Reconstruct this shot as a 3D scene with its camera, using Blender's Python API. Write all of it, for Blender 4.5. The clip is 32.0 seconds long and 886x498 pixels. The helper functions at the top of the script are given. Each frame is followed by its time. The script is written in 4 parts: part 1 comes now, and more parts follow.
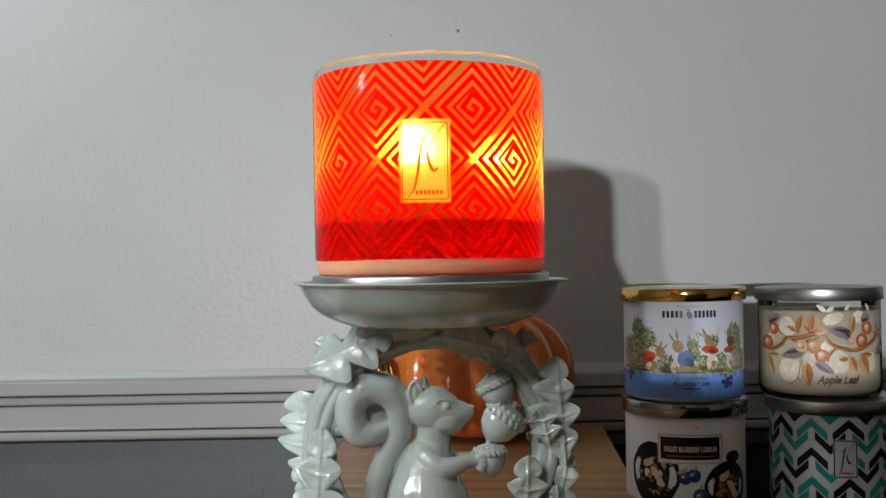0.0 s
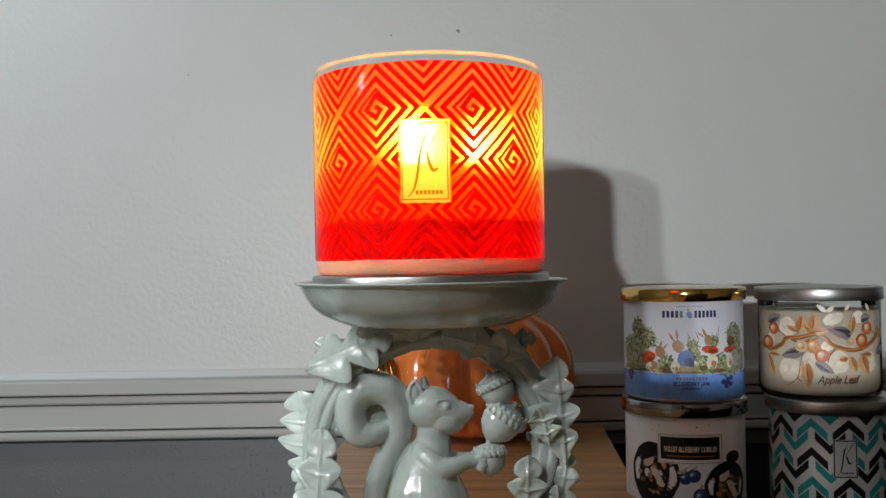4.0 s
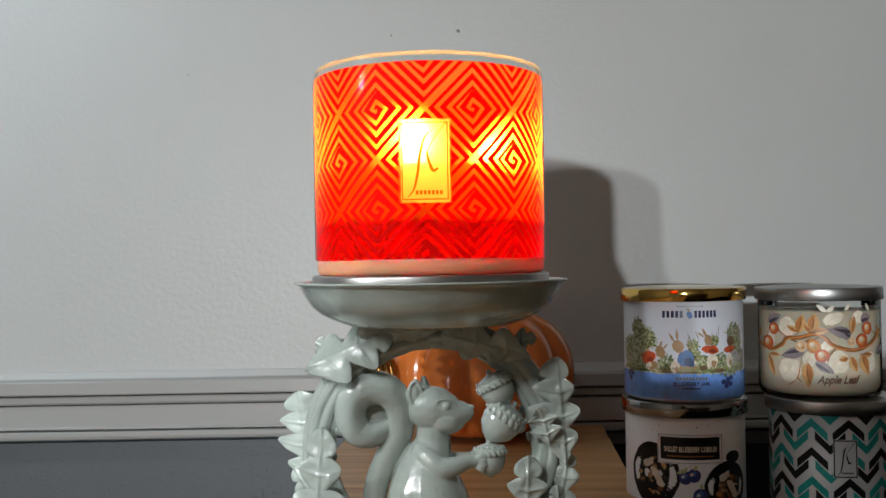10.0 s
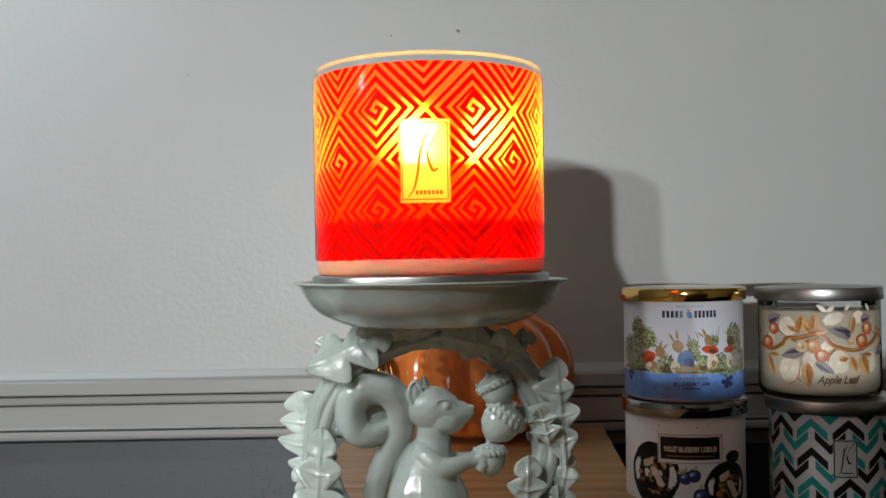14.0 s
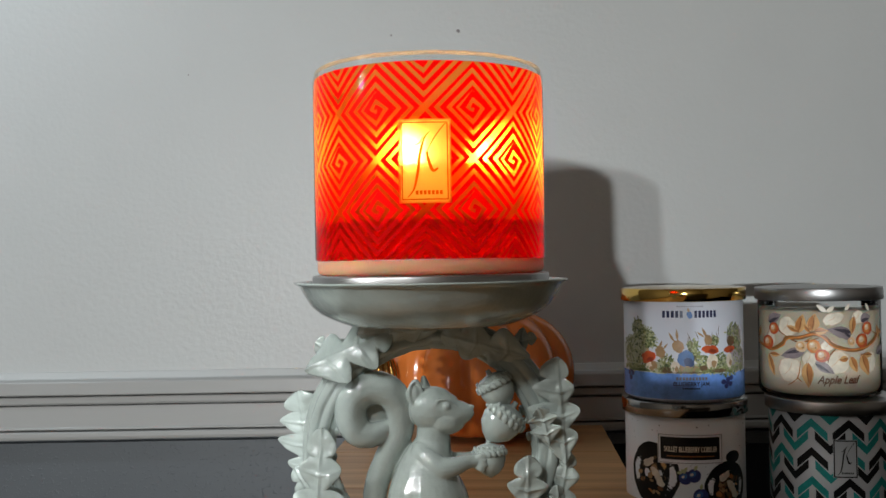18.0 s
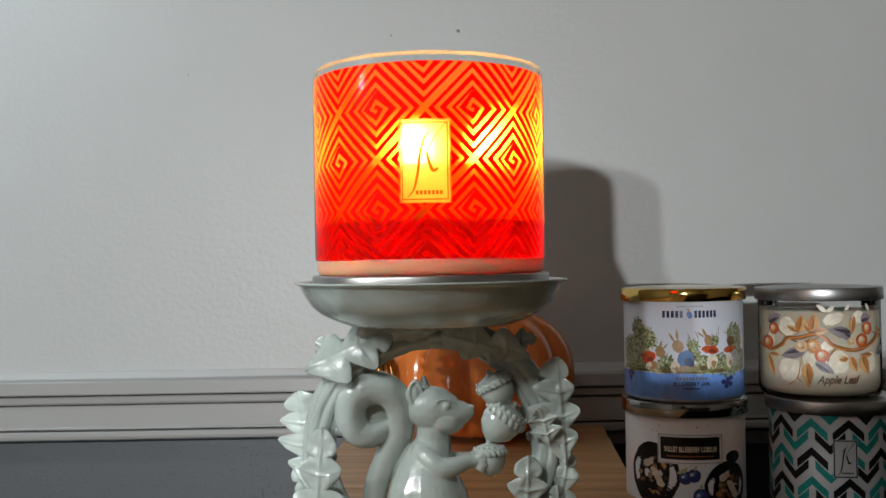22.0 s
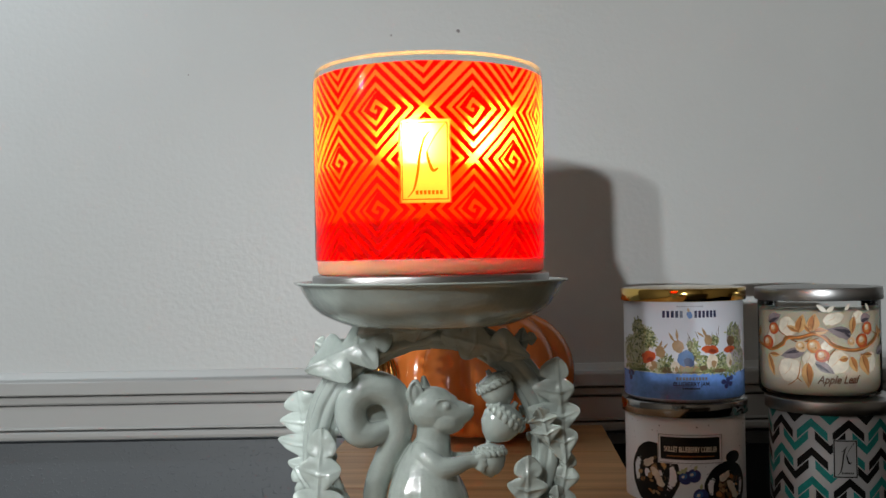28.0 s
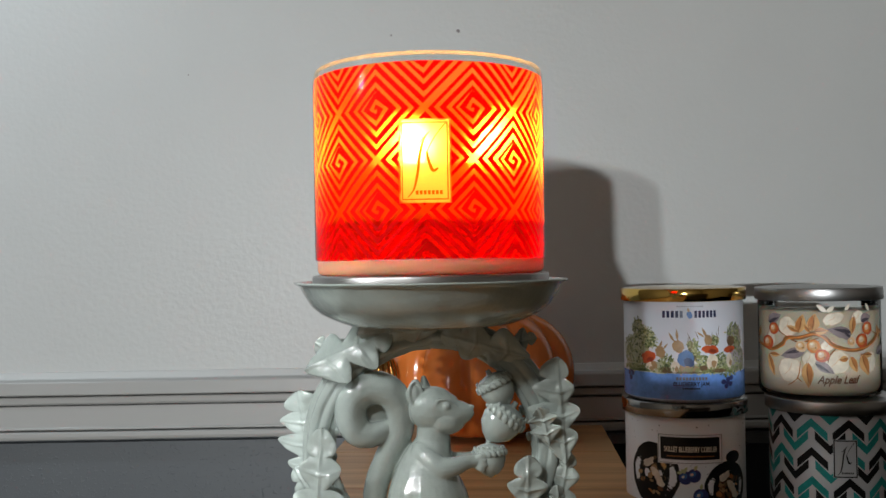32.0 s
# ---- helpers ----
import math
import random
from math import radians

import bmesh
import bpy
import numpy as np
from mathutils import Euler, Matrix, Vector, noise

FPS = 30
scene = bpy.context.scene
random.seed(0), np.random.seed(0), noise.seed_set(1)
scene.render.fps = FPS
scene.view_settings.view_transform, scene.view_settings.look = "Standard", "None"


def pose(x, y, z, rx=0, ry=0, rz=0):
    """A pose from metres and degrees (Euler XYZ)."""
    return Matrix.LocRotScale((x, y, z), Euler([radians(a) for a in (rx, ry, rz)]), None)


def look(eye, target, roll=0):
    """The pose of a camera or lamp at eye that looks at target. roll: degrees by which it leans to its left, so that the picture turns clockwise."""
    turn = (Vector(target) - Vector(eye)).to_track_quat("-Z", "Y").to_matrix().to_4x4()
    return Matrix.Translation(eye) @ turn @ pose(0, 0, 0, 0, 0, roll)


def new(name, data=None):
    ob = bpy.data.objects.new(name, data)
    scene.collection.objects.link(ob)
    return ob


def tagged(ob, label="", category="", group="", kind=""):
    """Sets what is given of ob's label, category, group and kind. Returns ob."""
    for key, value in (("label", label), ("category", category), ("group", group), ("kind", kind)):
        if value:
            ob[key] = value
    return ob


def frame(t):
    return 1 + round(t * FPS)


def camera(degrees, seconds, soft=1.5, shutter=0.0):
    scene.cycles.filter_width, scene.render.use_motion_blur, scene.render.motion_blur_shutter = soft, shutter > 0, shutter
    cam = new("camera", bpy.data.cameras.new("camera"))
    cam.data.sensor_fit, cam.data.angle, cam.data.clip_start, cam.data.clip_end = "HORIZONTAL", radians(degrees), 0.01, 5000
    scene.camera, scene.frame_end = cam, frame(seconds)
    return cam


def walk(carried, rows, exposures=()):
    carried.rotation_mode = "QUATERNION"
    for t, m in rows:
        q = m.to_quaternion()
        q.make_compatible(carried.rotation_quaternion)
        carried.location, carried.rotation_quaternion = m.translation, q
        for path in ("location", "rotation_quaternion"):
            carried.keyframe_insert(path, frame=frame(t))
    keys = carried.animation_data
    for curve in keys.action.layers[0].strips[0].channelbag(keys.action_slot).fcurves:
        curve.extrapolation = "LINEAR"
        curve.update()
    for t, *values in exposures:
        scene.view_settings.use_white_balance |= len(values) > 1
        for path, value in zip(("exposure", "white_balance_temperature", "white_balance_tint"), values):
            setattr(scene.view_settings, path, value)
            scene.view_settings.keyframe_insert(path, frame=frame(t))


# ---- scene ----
H = 0.954  # eye height above the floor; table tops at 0.75

# ---- camera: it stands still ----
cam = camera(50.0, 32.0, soft=1.5)
EYE = (0.0, 0.0, H)
AIM = (0.0, 1.0, H + 0.0101)
walk(cam, [(0.0, look(EYE, AIM, -1.0)), (32.0, look(EYE, AIM, -1.0))], exposures=[(0.0, -0.1), (32.0, -0.1)])

# ---- light: two bulbs of one lamp far behind the camera, three spots added above the holder to its left, and one added for the left wall ----
world = bpy.data.worlds.new("world")
scene.world = world
world.use_nodes = True
world.node_tree.nodes["Background"].inputs[0].default_value = (0.5, 0.55, 0.6, 1)
world.node_tree.nodes["Background"].inputs[1].default_value = 0.013


def bulb(name, x, y, z, watts, colour, radius):
    data = bpy.data.lights.new(name, "POINT")
    data.energy, data.color, data.shadow_soft_size = watts, colour, radius
    ob = new(name, data)
    ob.location = (x, y, z)
    return ob


bulb("lamp_bulb_a", -0.225, -1.5, H + 0.034, 92, (0.925, 0.978, 1.0), 0.007)
bulb("lamp_bulb_b", -0.2875, -1.5, H + 0.0455, 50, (0.915, 0.978, 1.0), 0.007)
# unseen spots added to light the holder from the left, set apart from each other
for name, x, y, z, watts, cone in (("holder_spot_a", -0.66, 0.11, 0.27, 6.8, 28), ("holder_spot_b", -0.58, 0.02, 0.35, 5.9, 28), ("holder_spot_c", -0.34, -0.19, 0.42, 9.6, 28)):
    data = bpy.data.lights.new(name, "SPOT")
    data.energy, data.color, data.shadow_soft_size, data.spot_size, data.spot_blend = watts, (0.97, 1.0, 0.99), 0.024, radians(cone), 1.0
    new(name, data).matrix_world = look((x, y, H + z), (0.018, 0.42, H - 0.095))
# an unseen spot added to brighten the left wall, turned to the wall beside it
data = bpy.data.lights.new("wall_fill_spot", "SPOT")
data.energy, data.color, data.shadow_soft_size, data.spot_size, data.spot_blend = 22, (0.78, 0.90, 1.0), 0.05, radians(152), 1.0
new("wall_fill_spot", data).matrix_world = look((-0.85, 0.66, H + 0.95), (-1.0, 1.18, H + 0.5))


# ---- materials ----
def material(name):
    m = bpy.data.materials.new(name)
    m.use_nodes = True
    return m, m.node_tree, m.node_tree.nodes["Principled BSDF"]


def node(tree, kind, **inputs):
    n = tree.nodes.new(kind)
    for key, value in inputs.items():
        n.inputs[key.replace("_", " ")].default_value = value
    return n


def surface(name, colour, rough=0.5, metal=0.0, vary=0.12, scale=40.0, bump=0.0, bump_scale=200.0, coat=0.0,
            wear=0.1, stretch=(1, 1, 1), lumps=False, **extra):
    """A painted, glazed or metal surface: colour varies at two scales, roughness and relief with it."""
    m, tree, p = material(name)
    link = tree.links.new
    where = tree.nodes.new("ShaderNodeTexCoord")
    mapping = node(tree, "ShaderNodeMapping")
    mapping.inputs["Scale"].default_value = stretch
    link(where.outputs["Object"], mapping.inputs[0])
    big = node(tree, "ShaderNodeTexNoise", Scale=scale * 0.2, Detail=3.0)
    fine = node(tree, "ShaderNodeTexNoise", Scale=scale, Detail=6.0, Roughness=0.65)
    link(mapping.outputs[0], big.inputs["Vector"]), link(mapping.outputs[0], fine.inputs["Vector"])
    both = tree.nodes.new("ShaderNodeMath")
    both.operation = "ADD"
    link(big.outputs[0], both.inputs[0]), link(fine.outputs[0], both.inputs[1])
    ramp = tree.nodes.new("ShaderNodeMapRange")
    ramp.inputs[1].default_value, ramp.inputs[2].default_value = 0.6, 1.4
    link(both.outputs[0], ramp.inputs[0])
    mix = tree.nodes.new("ShaderNodeMix")
    mix.data_type = "RGBA"
    mix.inputs[6].default_value = (*[c * (1 - vary) for c in colour], 1)
    mix.inputs[7].default_value = (*[min(1, c * (1 + vary)) for c in colour], 1)
    link(ramp.outputs[0], mix.inputs[0]), link(mix.outputs[2], p.inputs["Base Color"])
    gloss = tree.nodes.new("ShaderNodeMapRange")
    gloss.inputs[3].default_value, gloss.inputs[4].default_value = rough * (1 - wear), min(1, rough * (1 + wear))
    link(fine.outputs[0], gloss.inputs[0]), link(gloss.outputs[0], p.inputs["Roughness"])
    p.inputs["Metallic"].default_value = metal
    p.inputs["Coat Weight"].default_value = coat
    p.inputs["Coat Roughness"].default_value = 0.06
    if bump:
        relief = node(tree, "ShaderNodeTexNoise", Scale=bump_scale, Detail=4.0)
        b = node(tree, "ShaderNodeBump", Strength=bump, Distance=0.002)
        link(mapping.outputs[0], relief.inputs["Vector"])
        height = relief.outputs[0]
        if lumps:
            cut = tree.nodes.new("ShaderNodeMapRange")
            cut.inputs[1].default_value, cut.inputs[2].default_value = 0.57, 0.72
            patch = node(tree, "ShaderNodeTexNoise", Scale=bump_scale * 0.08, Detail=2.0)
            link(mapping.outputs[0], patch.inputs["Vector"]), link(relief.outputs[0], cut.inputs[0])
            times = tree.nodes.new("ShaderNodeMath")
            times.operation = "MULTIPLY"
            link(cut.outputs[0], times.inputs[0]), link(patch.outputs[0], times.inputs[1])
            height = times.outputs[0]
        link(height, b.inputs["Height"]), link(b.outputs[0], p.inputs["Normal"])
        if coat:
            link(b.outputs[0], p.inputs["Coat Normal"])
    for key, value in extra.items():
        p.inputs[key.replace("_", " ")].default_value = value
    return m


def thin_glass(name, tint=(0.96, 0.97, 0.96), rough=0.03, ior=1.45):
    """Clear glass as a thin wall: what lies behind shows, with a mirror gloss at grazing angles."""
    m, tree, p = material(name)
    tree.nodes.remove(p)
    clear = node(tree, "ShaderNodeBsdfTransparent", Color=(*tint, 1))
    gloss = node(tree, "ShaderNodeBsdfGlossy", Roughness=rough)
    fresnel = node(tree, "ShaderNodeFresnel", IOR=ior)
    mix = tree.nodes.new("ShaderNodeMixShader")
    tree.links.new(fresnel.outputs[0], mix.inputs[0])
    tree.links.new(clear.outputs[0], mix.inputs[1]), tree.links.new(gloss.outputs[0], mix.inputs[2])
    tree.links.new(mix.outputs[0], tree.nodes["Material Output"].inputs[0])
    return m


def glow(name, colour, strength):
    m, tree, p = material(name)
    p.inputs["Base Color"].default_value = (0, 0, 0, 1)
    p.inputs["Emission Color"].default_value = (*colour, 1)
    p.inputs["Emission Strength"].default_value = strength
    return m


def wood(name):
    m, tree, p = material(name)
    link = tree.links.new
    where = tree.nodes.new("ShaderNodeTexCoord")
    mapping = node(tree, "ShaderNodeMapping")
    mapping.inputs["Scale"].default_value = (2.6, 60.0, 60.0)
    link(where.outputs["Object"], mapping.inputs[0])
    grain = node(tree, "ShaderNodeTexNoise", Scale=1.0, Detail=8.0, Roughness=0.6, Distortion=0.6)
    pore = node(tree, "ShaderNodeTexNoise", Scale=6.0, Detail=4.0)
    link(mapping.outputs[0], grain.inputs["Vector"]), link(mapping.outputs[0], pore.inputs["Vector"])
    add = tree.nodes.new("ShaderNodeMath")
    add.operation = "MULTIPLY_ADD"
    add.inputs[1].default_value = 0.25
    link(pore.outputs[0], add.inputs[0]), link(grain.outputs[0], add.inputs[2])
    info = tree.nodes.new("ShaderNodeObjectInfo")
    shift = tree.nodes.new("ShaderNodeMath")
    shift.operation = "MULTIPLY_ADD"
    shift.inputs[1].default_value = 0.16
    link(info.outputs["Random"], shift.inputs[0]), link(add.outputs[0], shift.inputs[2])
    ramp = tree.nodes.new("ShaderNodeValToRGB")
    ramp.color_ramp.elements[0].position, ramp.color_ramp.elements[0].color = 0.40, (0.36, 0.17, 0.062, 1)
    ramp.color_ramp.elements[1].position, ramp.color_ramp.elements[1].color = 0.95, (0.74, 0.44, 0.20, 1)
    link(shift.outputs[0], ramp.inputs[0]), link(ramp.outputs[0], p.inputs["Base Color"])
    b = node(tree, "ShaderNodeBump", Strength=0.15, Distance=0.001)
    link(add.outputs[0], b.inputs["Height"]), link(b.outputs[0], p.inputs["Normal"])
    p.inputs["Roughness"].default_value = 0.38
    return m


def printed_film(name, face, back, share, coat, tint, bareness, mist, blur=0.0):
    """The jar's print: translucent ink with bare lattice lines of nested diamonds, through which the inside shows.
    UV: u counts lattice columns round the jar, v lattice rows upwards."""
    m, tree, p = material(name)
    tree.nodes.remove(p)
    link = tree.links.new

    def calc(op, a, b=None, c=None):
        n = tree.nodes.new("ShaderNodeMath")
        n.operation = op
        for i, v in enumerate((a, b, c)):
            if v is None:
                continue
            if isinstance(v, (int, float)):
                n.inputs[i].default_value = v
            else:
                link(v, n.inputs[i])
        return n.outputs[0]

    uv = tree.nodes.new("ShaderNodeUVMap")
    split = tree.nodes.new("ShaderNodeSeparateXYZ")
    link(uv.outputs[0], split.inputs[0])
    u, v = split.outputs[0], split.outputs[1]
    s, t = calc("ADD", u, v), calc("SUBTRACT", u, v)
    ls = calc("SUBTRACT", s, calc("MULTIPLY", calc("ROUND", calc("MULTIPLY", s, 0.5)), 2.0))
    lt = calc("SUBTRACT", t, calc("MULTIPLY", calc("ROUND", calc("MULTIPLY", t, 0.5)), 2.0))
    d = calc("MAXIMUM", calc("ABSOLUTE", ls), calc("ABSOLUTE", lt))
    angle = calc("MULTIPLY", calc("ARCTAN2", ls, lt), 1 / (2 * math.pi))
    inner = calc("LESS_THAN", d, 0.36)
    turn = calc("MULTIPLY", angle, inner)
    wave = calc("FRACT", calc("ADD", calc("ADD", calc("MULTIPLY", d, 4.0), turn), 0.21))
    line = calc("MAXIMUM", calc("LESS_THAN", wave, 0.42), calc("GREATER_THAN", calc("ABSOLUTE", lt), 0.905))
    shaders = tree.nodes.new("ShaderNodeMixShader")
    clear = node(tree, "ShaderNodeBsdfTransparent", Color=(*tint, 1))
    if blur:
        haze = node(tree, "ShaderNodeBsdfRefraction", Color=(*mist, 1), Roughness=blur, IOR=1.2)
    else:
        haze = node(tree, "ShaderNodeBsdfTranslucent", Color=(*mist, 1))
    bare = tree.nodes.new("ShaderNodeMixShader")
    bare.inputs[0].default_value = bareness
    link(haze.outputs[0], bare.inputs[1]), link(clear.outputs[0], bare.inputs[2])
    scatter = node(tree, "ShaderNodeBsdfTranslucent", Color=(*back, 1))
    front = node(tree, "ShaderNodeBsdfPrincipled", Roughness=0.4)
    front.inputs["Specular IOR Level"].default_value = 0.08
    front.inputs["Base Color"].default_value = (*face, 1)
    front.inputs["Coat Weight"].default_value = coat
    front.inputs["Coat Roughness"].default_value = 0.05
    inked = tree.nodes.new("ShaderNodeMixShader")
    inked.inputs[0].default_value = share
    link(front.outputs[0], inked.inputs[1]), link(scatter.outputs[0], inked.inputs[2])
    link(line, shaders.inputs[0]), link(inked.outputs[0], shaders.inputs[1]), link(bare.outputs[0], shaders.inputs[2])
    link(shaders.outputs[0], tree.nodes["Material Output"].inputs[0])
    return m


def through_film(name, back, clear, share, blur=0.0):
    """A film or layer that lets light through: share of it straight, the rest scattered, or only blurred."""
    m, tree, p = material(name)
    tree.nodes.remove(p)
    if blur:
        bent = node(tree, "ShaderNodeBsdfRefraction", Color=(*back, 1), Roughness=blur, IOR=1.3)
        spread = node(tree, "ShaderNodeBsdfTranslucent", Color=(*[c * c for c in back], 1))
        a = node(tree, "ShaderNodeMixShader", Fac=0.4)
        tree.links.new(spread.outputs[0], a.inputs[1]), tree.links.new(bent.outputs[0], a.inputs[2])
    else:
        a = node(tree, "ShaderNodeBsdfTranslucent", Color=(*back, 1))
    b = node(tree, "ShaderNodeBsdfTransparent", Color=(*clear, 1))
    mix = tree.nodes.new("ShaderNodeMixShader")
    mix.inputs[0].default_value = share
    tree.links.new(a.outputs[0], mix.inputs[1]), tree.links.new(b.outputs[0], mix.inputs[2])
    tree.links.new(mix.outputs[0], tree.nodes["Material Output"].inputs[0])
    return m


WALL = surface("wall_paint", (0.61, 0.618, 0.606), 0.44, vary=0.03, scale=9, bump=0.24, bump_scale=150)
WALL_LOW = surface("grey_wall_paint", (0.125, 0.137, 0.148), 0.45, vary=0.06, scale=12, bump=0.5, bump_scale=230, lumps=True)
PLAIN = surface("room_paint", (0.092, 0.070, 0.050), 0.7, vary=0.04, scale=5)
TRIM = surface("trim_paint", (0.44, 0.435, 0.42), 0.40, vary=0.05, scale=30, bump=0.12, bump_scale=90, stretch=(0.15, 1, 1))
PLAIN_WEST = surface("west_room_paint", (0.14, 0.12, 0.10), 0.7, vary=0.04, scale=5)
FLOOR = surface("floor_boards", (0.12, 0.08, 0.05), 0.5, vary=0.2, scale=8, stretch=(0.2, 2, 1))
WOOD = wood("oak_veneer")
BLACK = surface("black_felt", (0.0028, 0.0028, 0.003), 0.95, vary=0.3, scale=60, bump=0.2, bump_scale=400, Specular_IOR_Level=0.02)
CERAMIC = surface("mint_glaze", (0.415, 0.472, 0.446), 0.16, vary=0.16, scale=70, bump=0.24, bump_scale=170, coat=0.9)
STEEL = surface("brushed_steel", (0.42, 0.415, 0.41), 0.36, 1.0, vary=0.06, scale=30, stretch=(1, 1, 12))
DARK_STEEL = surface("dark_steel", (0.30, 0.29, 0.28), 0.12, 1.0, vary=0.06, scale=30, stretch=(1, 1, 12))
GOLD = surface("polished_gold", (0.70, 0.46, 0.13), 0.09, 1.0, vary=0.06, scale=30, stretch=(1, 1, 12))
PUMPKIN = surface("orange_glaze", (0.80, 0.22, 0.045), 0.14, vary=0.15, scale=25, bump=0.08, bump_scale=60, coat=0.6)
GOLD_GLASS = surface("gold_mercury_glass", (0.42, 0.22, 0.06), 0.16, 1.0, vary=0.4, scale=120, bump=0.3, bump_scale=200)
GLASS = thin_glass("clear_glass")
SHELL_GLASS = thin_glass("outer_jar_glass", rough=0.05, ior=1.12)
SOOTY_GLASS = thin_glass("warm_jar_glass", rough=0.22)
FILM = printed_film("red_printed_film", (0.55, 0.006, 0.003), (1.0, 0.0016, 0.0002), 0.64, 0.0, (1.0, 0.40, 0.08), 0.30, (1.0, 0.47, 0.06), 0.80)
UNDERPRINT = printed_film("pale_underprint", (0.38, 0.045, 0.008), (1.0, 0.3, 0.12), 0.52, 0.0, (1, 1, 1), 0.89, (1.0, 0.30, 0.07))
PANEL = through_film("yellow_label_paper", (0.86, 0.74, 0.36), (0.95, 0.85, 0.55), 0.10, 0.7)
PANEL_INK = through_film("label_brown_ink", (0.50, 0.13, 0.012), (0.55, 0.18, 0.02), 0.10)
LIQUID = through_film("molten_wax", (0.5, 0.12, 0.025), (0.97, 0.38, 0.125), 0.86)
WAX = through_film("red_wax", (0.86, 0.007, 0.003), (0.8, 0.008, 0.004), 0.12)
RIM = through_film("glass_rim", (0.5, 0.43, 0.32), (1.0, 0.97, 0.9), 0.75)
JAR_BASE = surface("jar_base_glass", (0.80, 0.36, 0.22), 0.5, vary=0.05, Specular_IOR_Level=0.2, Subsurface_Weight=1.0, Subsurface_Scale=0.02)
WICK = surface("charred_wick", (0.02, 0.017, 0.015), 0.9)
FLAME = glow("flame_foot", (1.0, 0.56, 0.17), 62.0)
FLAME_MIDDLE = glow("flame_middle", (1.0, 0.58, 0.17), 330.0)
FLAME_TIP = glow("flame_tip", (1.0, 0.58, 0.17), 760.0)
CREAM_WAX = surface("cream_wax", (0.62, 0.55, 0.435), 0.45, vary=0.04, scale=20, Subsurface_Weight=0.4, Subsurface_Scale=0.005)
JAR_WHITE = surface("white_jar_enamel", (0.66, 0.69, 0.77), 0.32, vary=0.03, coat=0.10)
JAR_CREAM = surface("speckled_enamel", (0.77, 0.79, 0.82), 0.35, vary=0.04, coat=0.1)
# white of the zigzag jar and its label, with their shade put into the colour
JAR_SHADED = surface("shaded_white_enamel", (0.46, 0.48, 0.50), 0.35, vary=0.04, coat=0.1)


# ---- mesh helpers ----
def part(name, bm, mat, parent=None, label="", smooth=True):
    data = bpy.data.meshes.new(name)
    bmesh.ops.recalc_face_normals(bm, faces=bm.faces)
    bm.to_mesh(data)
    bm.free()
    data.materials.append(mat)
    if smooth:
        data.polygons.foreach_set("use_smooth", [True] * len(data.polygons))
    ob = new(name, data)
    if parent is not None:
        ob.parent = parent
    if label:
        ob["label"] = label
    return ob


def thing(name, m, label, category, group="", kind=""):
    ob = new(name)
    ob.empty_display_size = 0.02
    ob.matrix_world = m
    return tagged(ob, label, category, group, kind)


def box(bm, lo, hi, bevel=0.0):
    made = bmesh.ops.create_cube(bm, size=1.0)["verts"]
    for v in made:
        v.co = Vector([lo[i] + (v.co[i] + 0.5) * (hi[i] - lo[i]) for i in range(3)])
    if bevel:
        edges = list({e for v in made for e in v.link_edges})
        bmesh.ops.bevel(bm, geom=edges, offset=bevel, segments=2, affect="EDGES", profile=0.6)
    return bm


def lathe(bm, profile, n=96, cap=True):
    """Turns a profile of (radius, height) round the z axis; ends at radius 0 close to a point."""
    rings = []
    for r, z in profile:
        if r < 1e-6:
            rings.append([bm.verts.new((0, 0, z))])
        else:
            rings.append([bm.verts.new((r * math.cos(2 * math.pi * i / n), r * math.sin(2 * math.pi * i / n), z)) for i in range(n)])
    for a, b in zip(rings, rings[1:]):
        for i in range(n):
            j = (i + 1) % n
            if len(a) == 1 and len(b) == 1:
                continue
            if len(a) == 1:
                bm.faces.new((a[0], b[j], b[i]))
            elif len(b) == 1:
                bm.faces.new((a[i], a[j], b[0]))
            else:
                bm.faces.new((a[i], a[j], b[j], b[i]))
    return bm


def ellipsoid(bm, c, r, turn=(0, 0, 0), n=24):
    m = Matrix.LocRotScale(c, Euler([radians(a) for a in turn]), r)
    bmesh.ops.create_uvsphere(bm, u_segments=n, v_segments=n * 2 // 3, radius=1.0, matrix=m)
    return bm


def spline(points, steps):
    """Points along a smooth curve (Catmull-Rom) through the given rows of numbers."""
    p = [Vector(q) for q in points]
    p = [p[0] * 2 - p[1], *p, p[-1] * 2 - p[-2]]
    out = []
    for i in range(1, len(p) - 2):
        for k in range(steps):
            t = k / steps
            out.append(0.5 * ((2 * p[i]) + (p[i + 1] - p[i - 1]) * t + (2 * p[i - 1] - 5 * p[i] + 4 * p[i + 1] - p[i + 2]) * t * t
                              + (3 * p[i] - p[i - 1] - 3 * p[i + 1] + p[i + 2]) * t * t * t))
    out.append(p[-2])
    return out


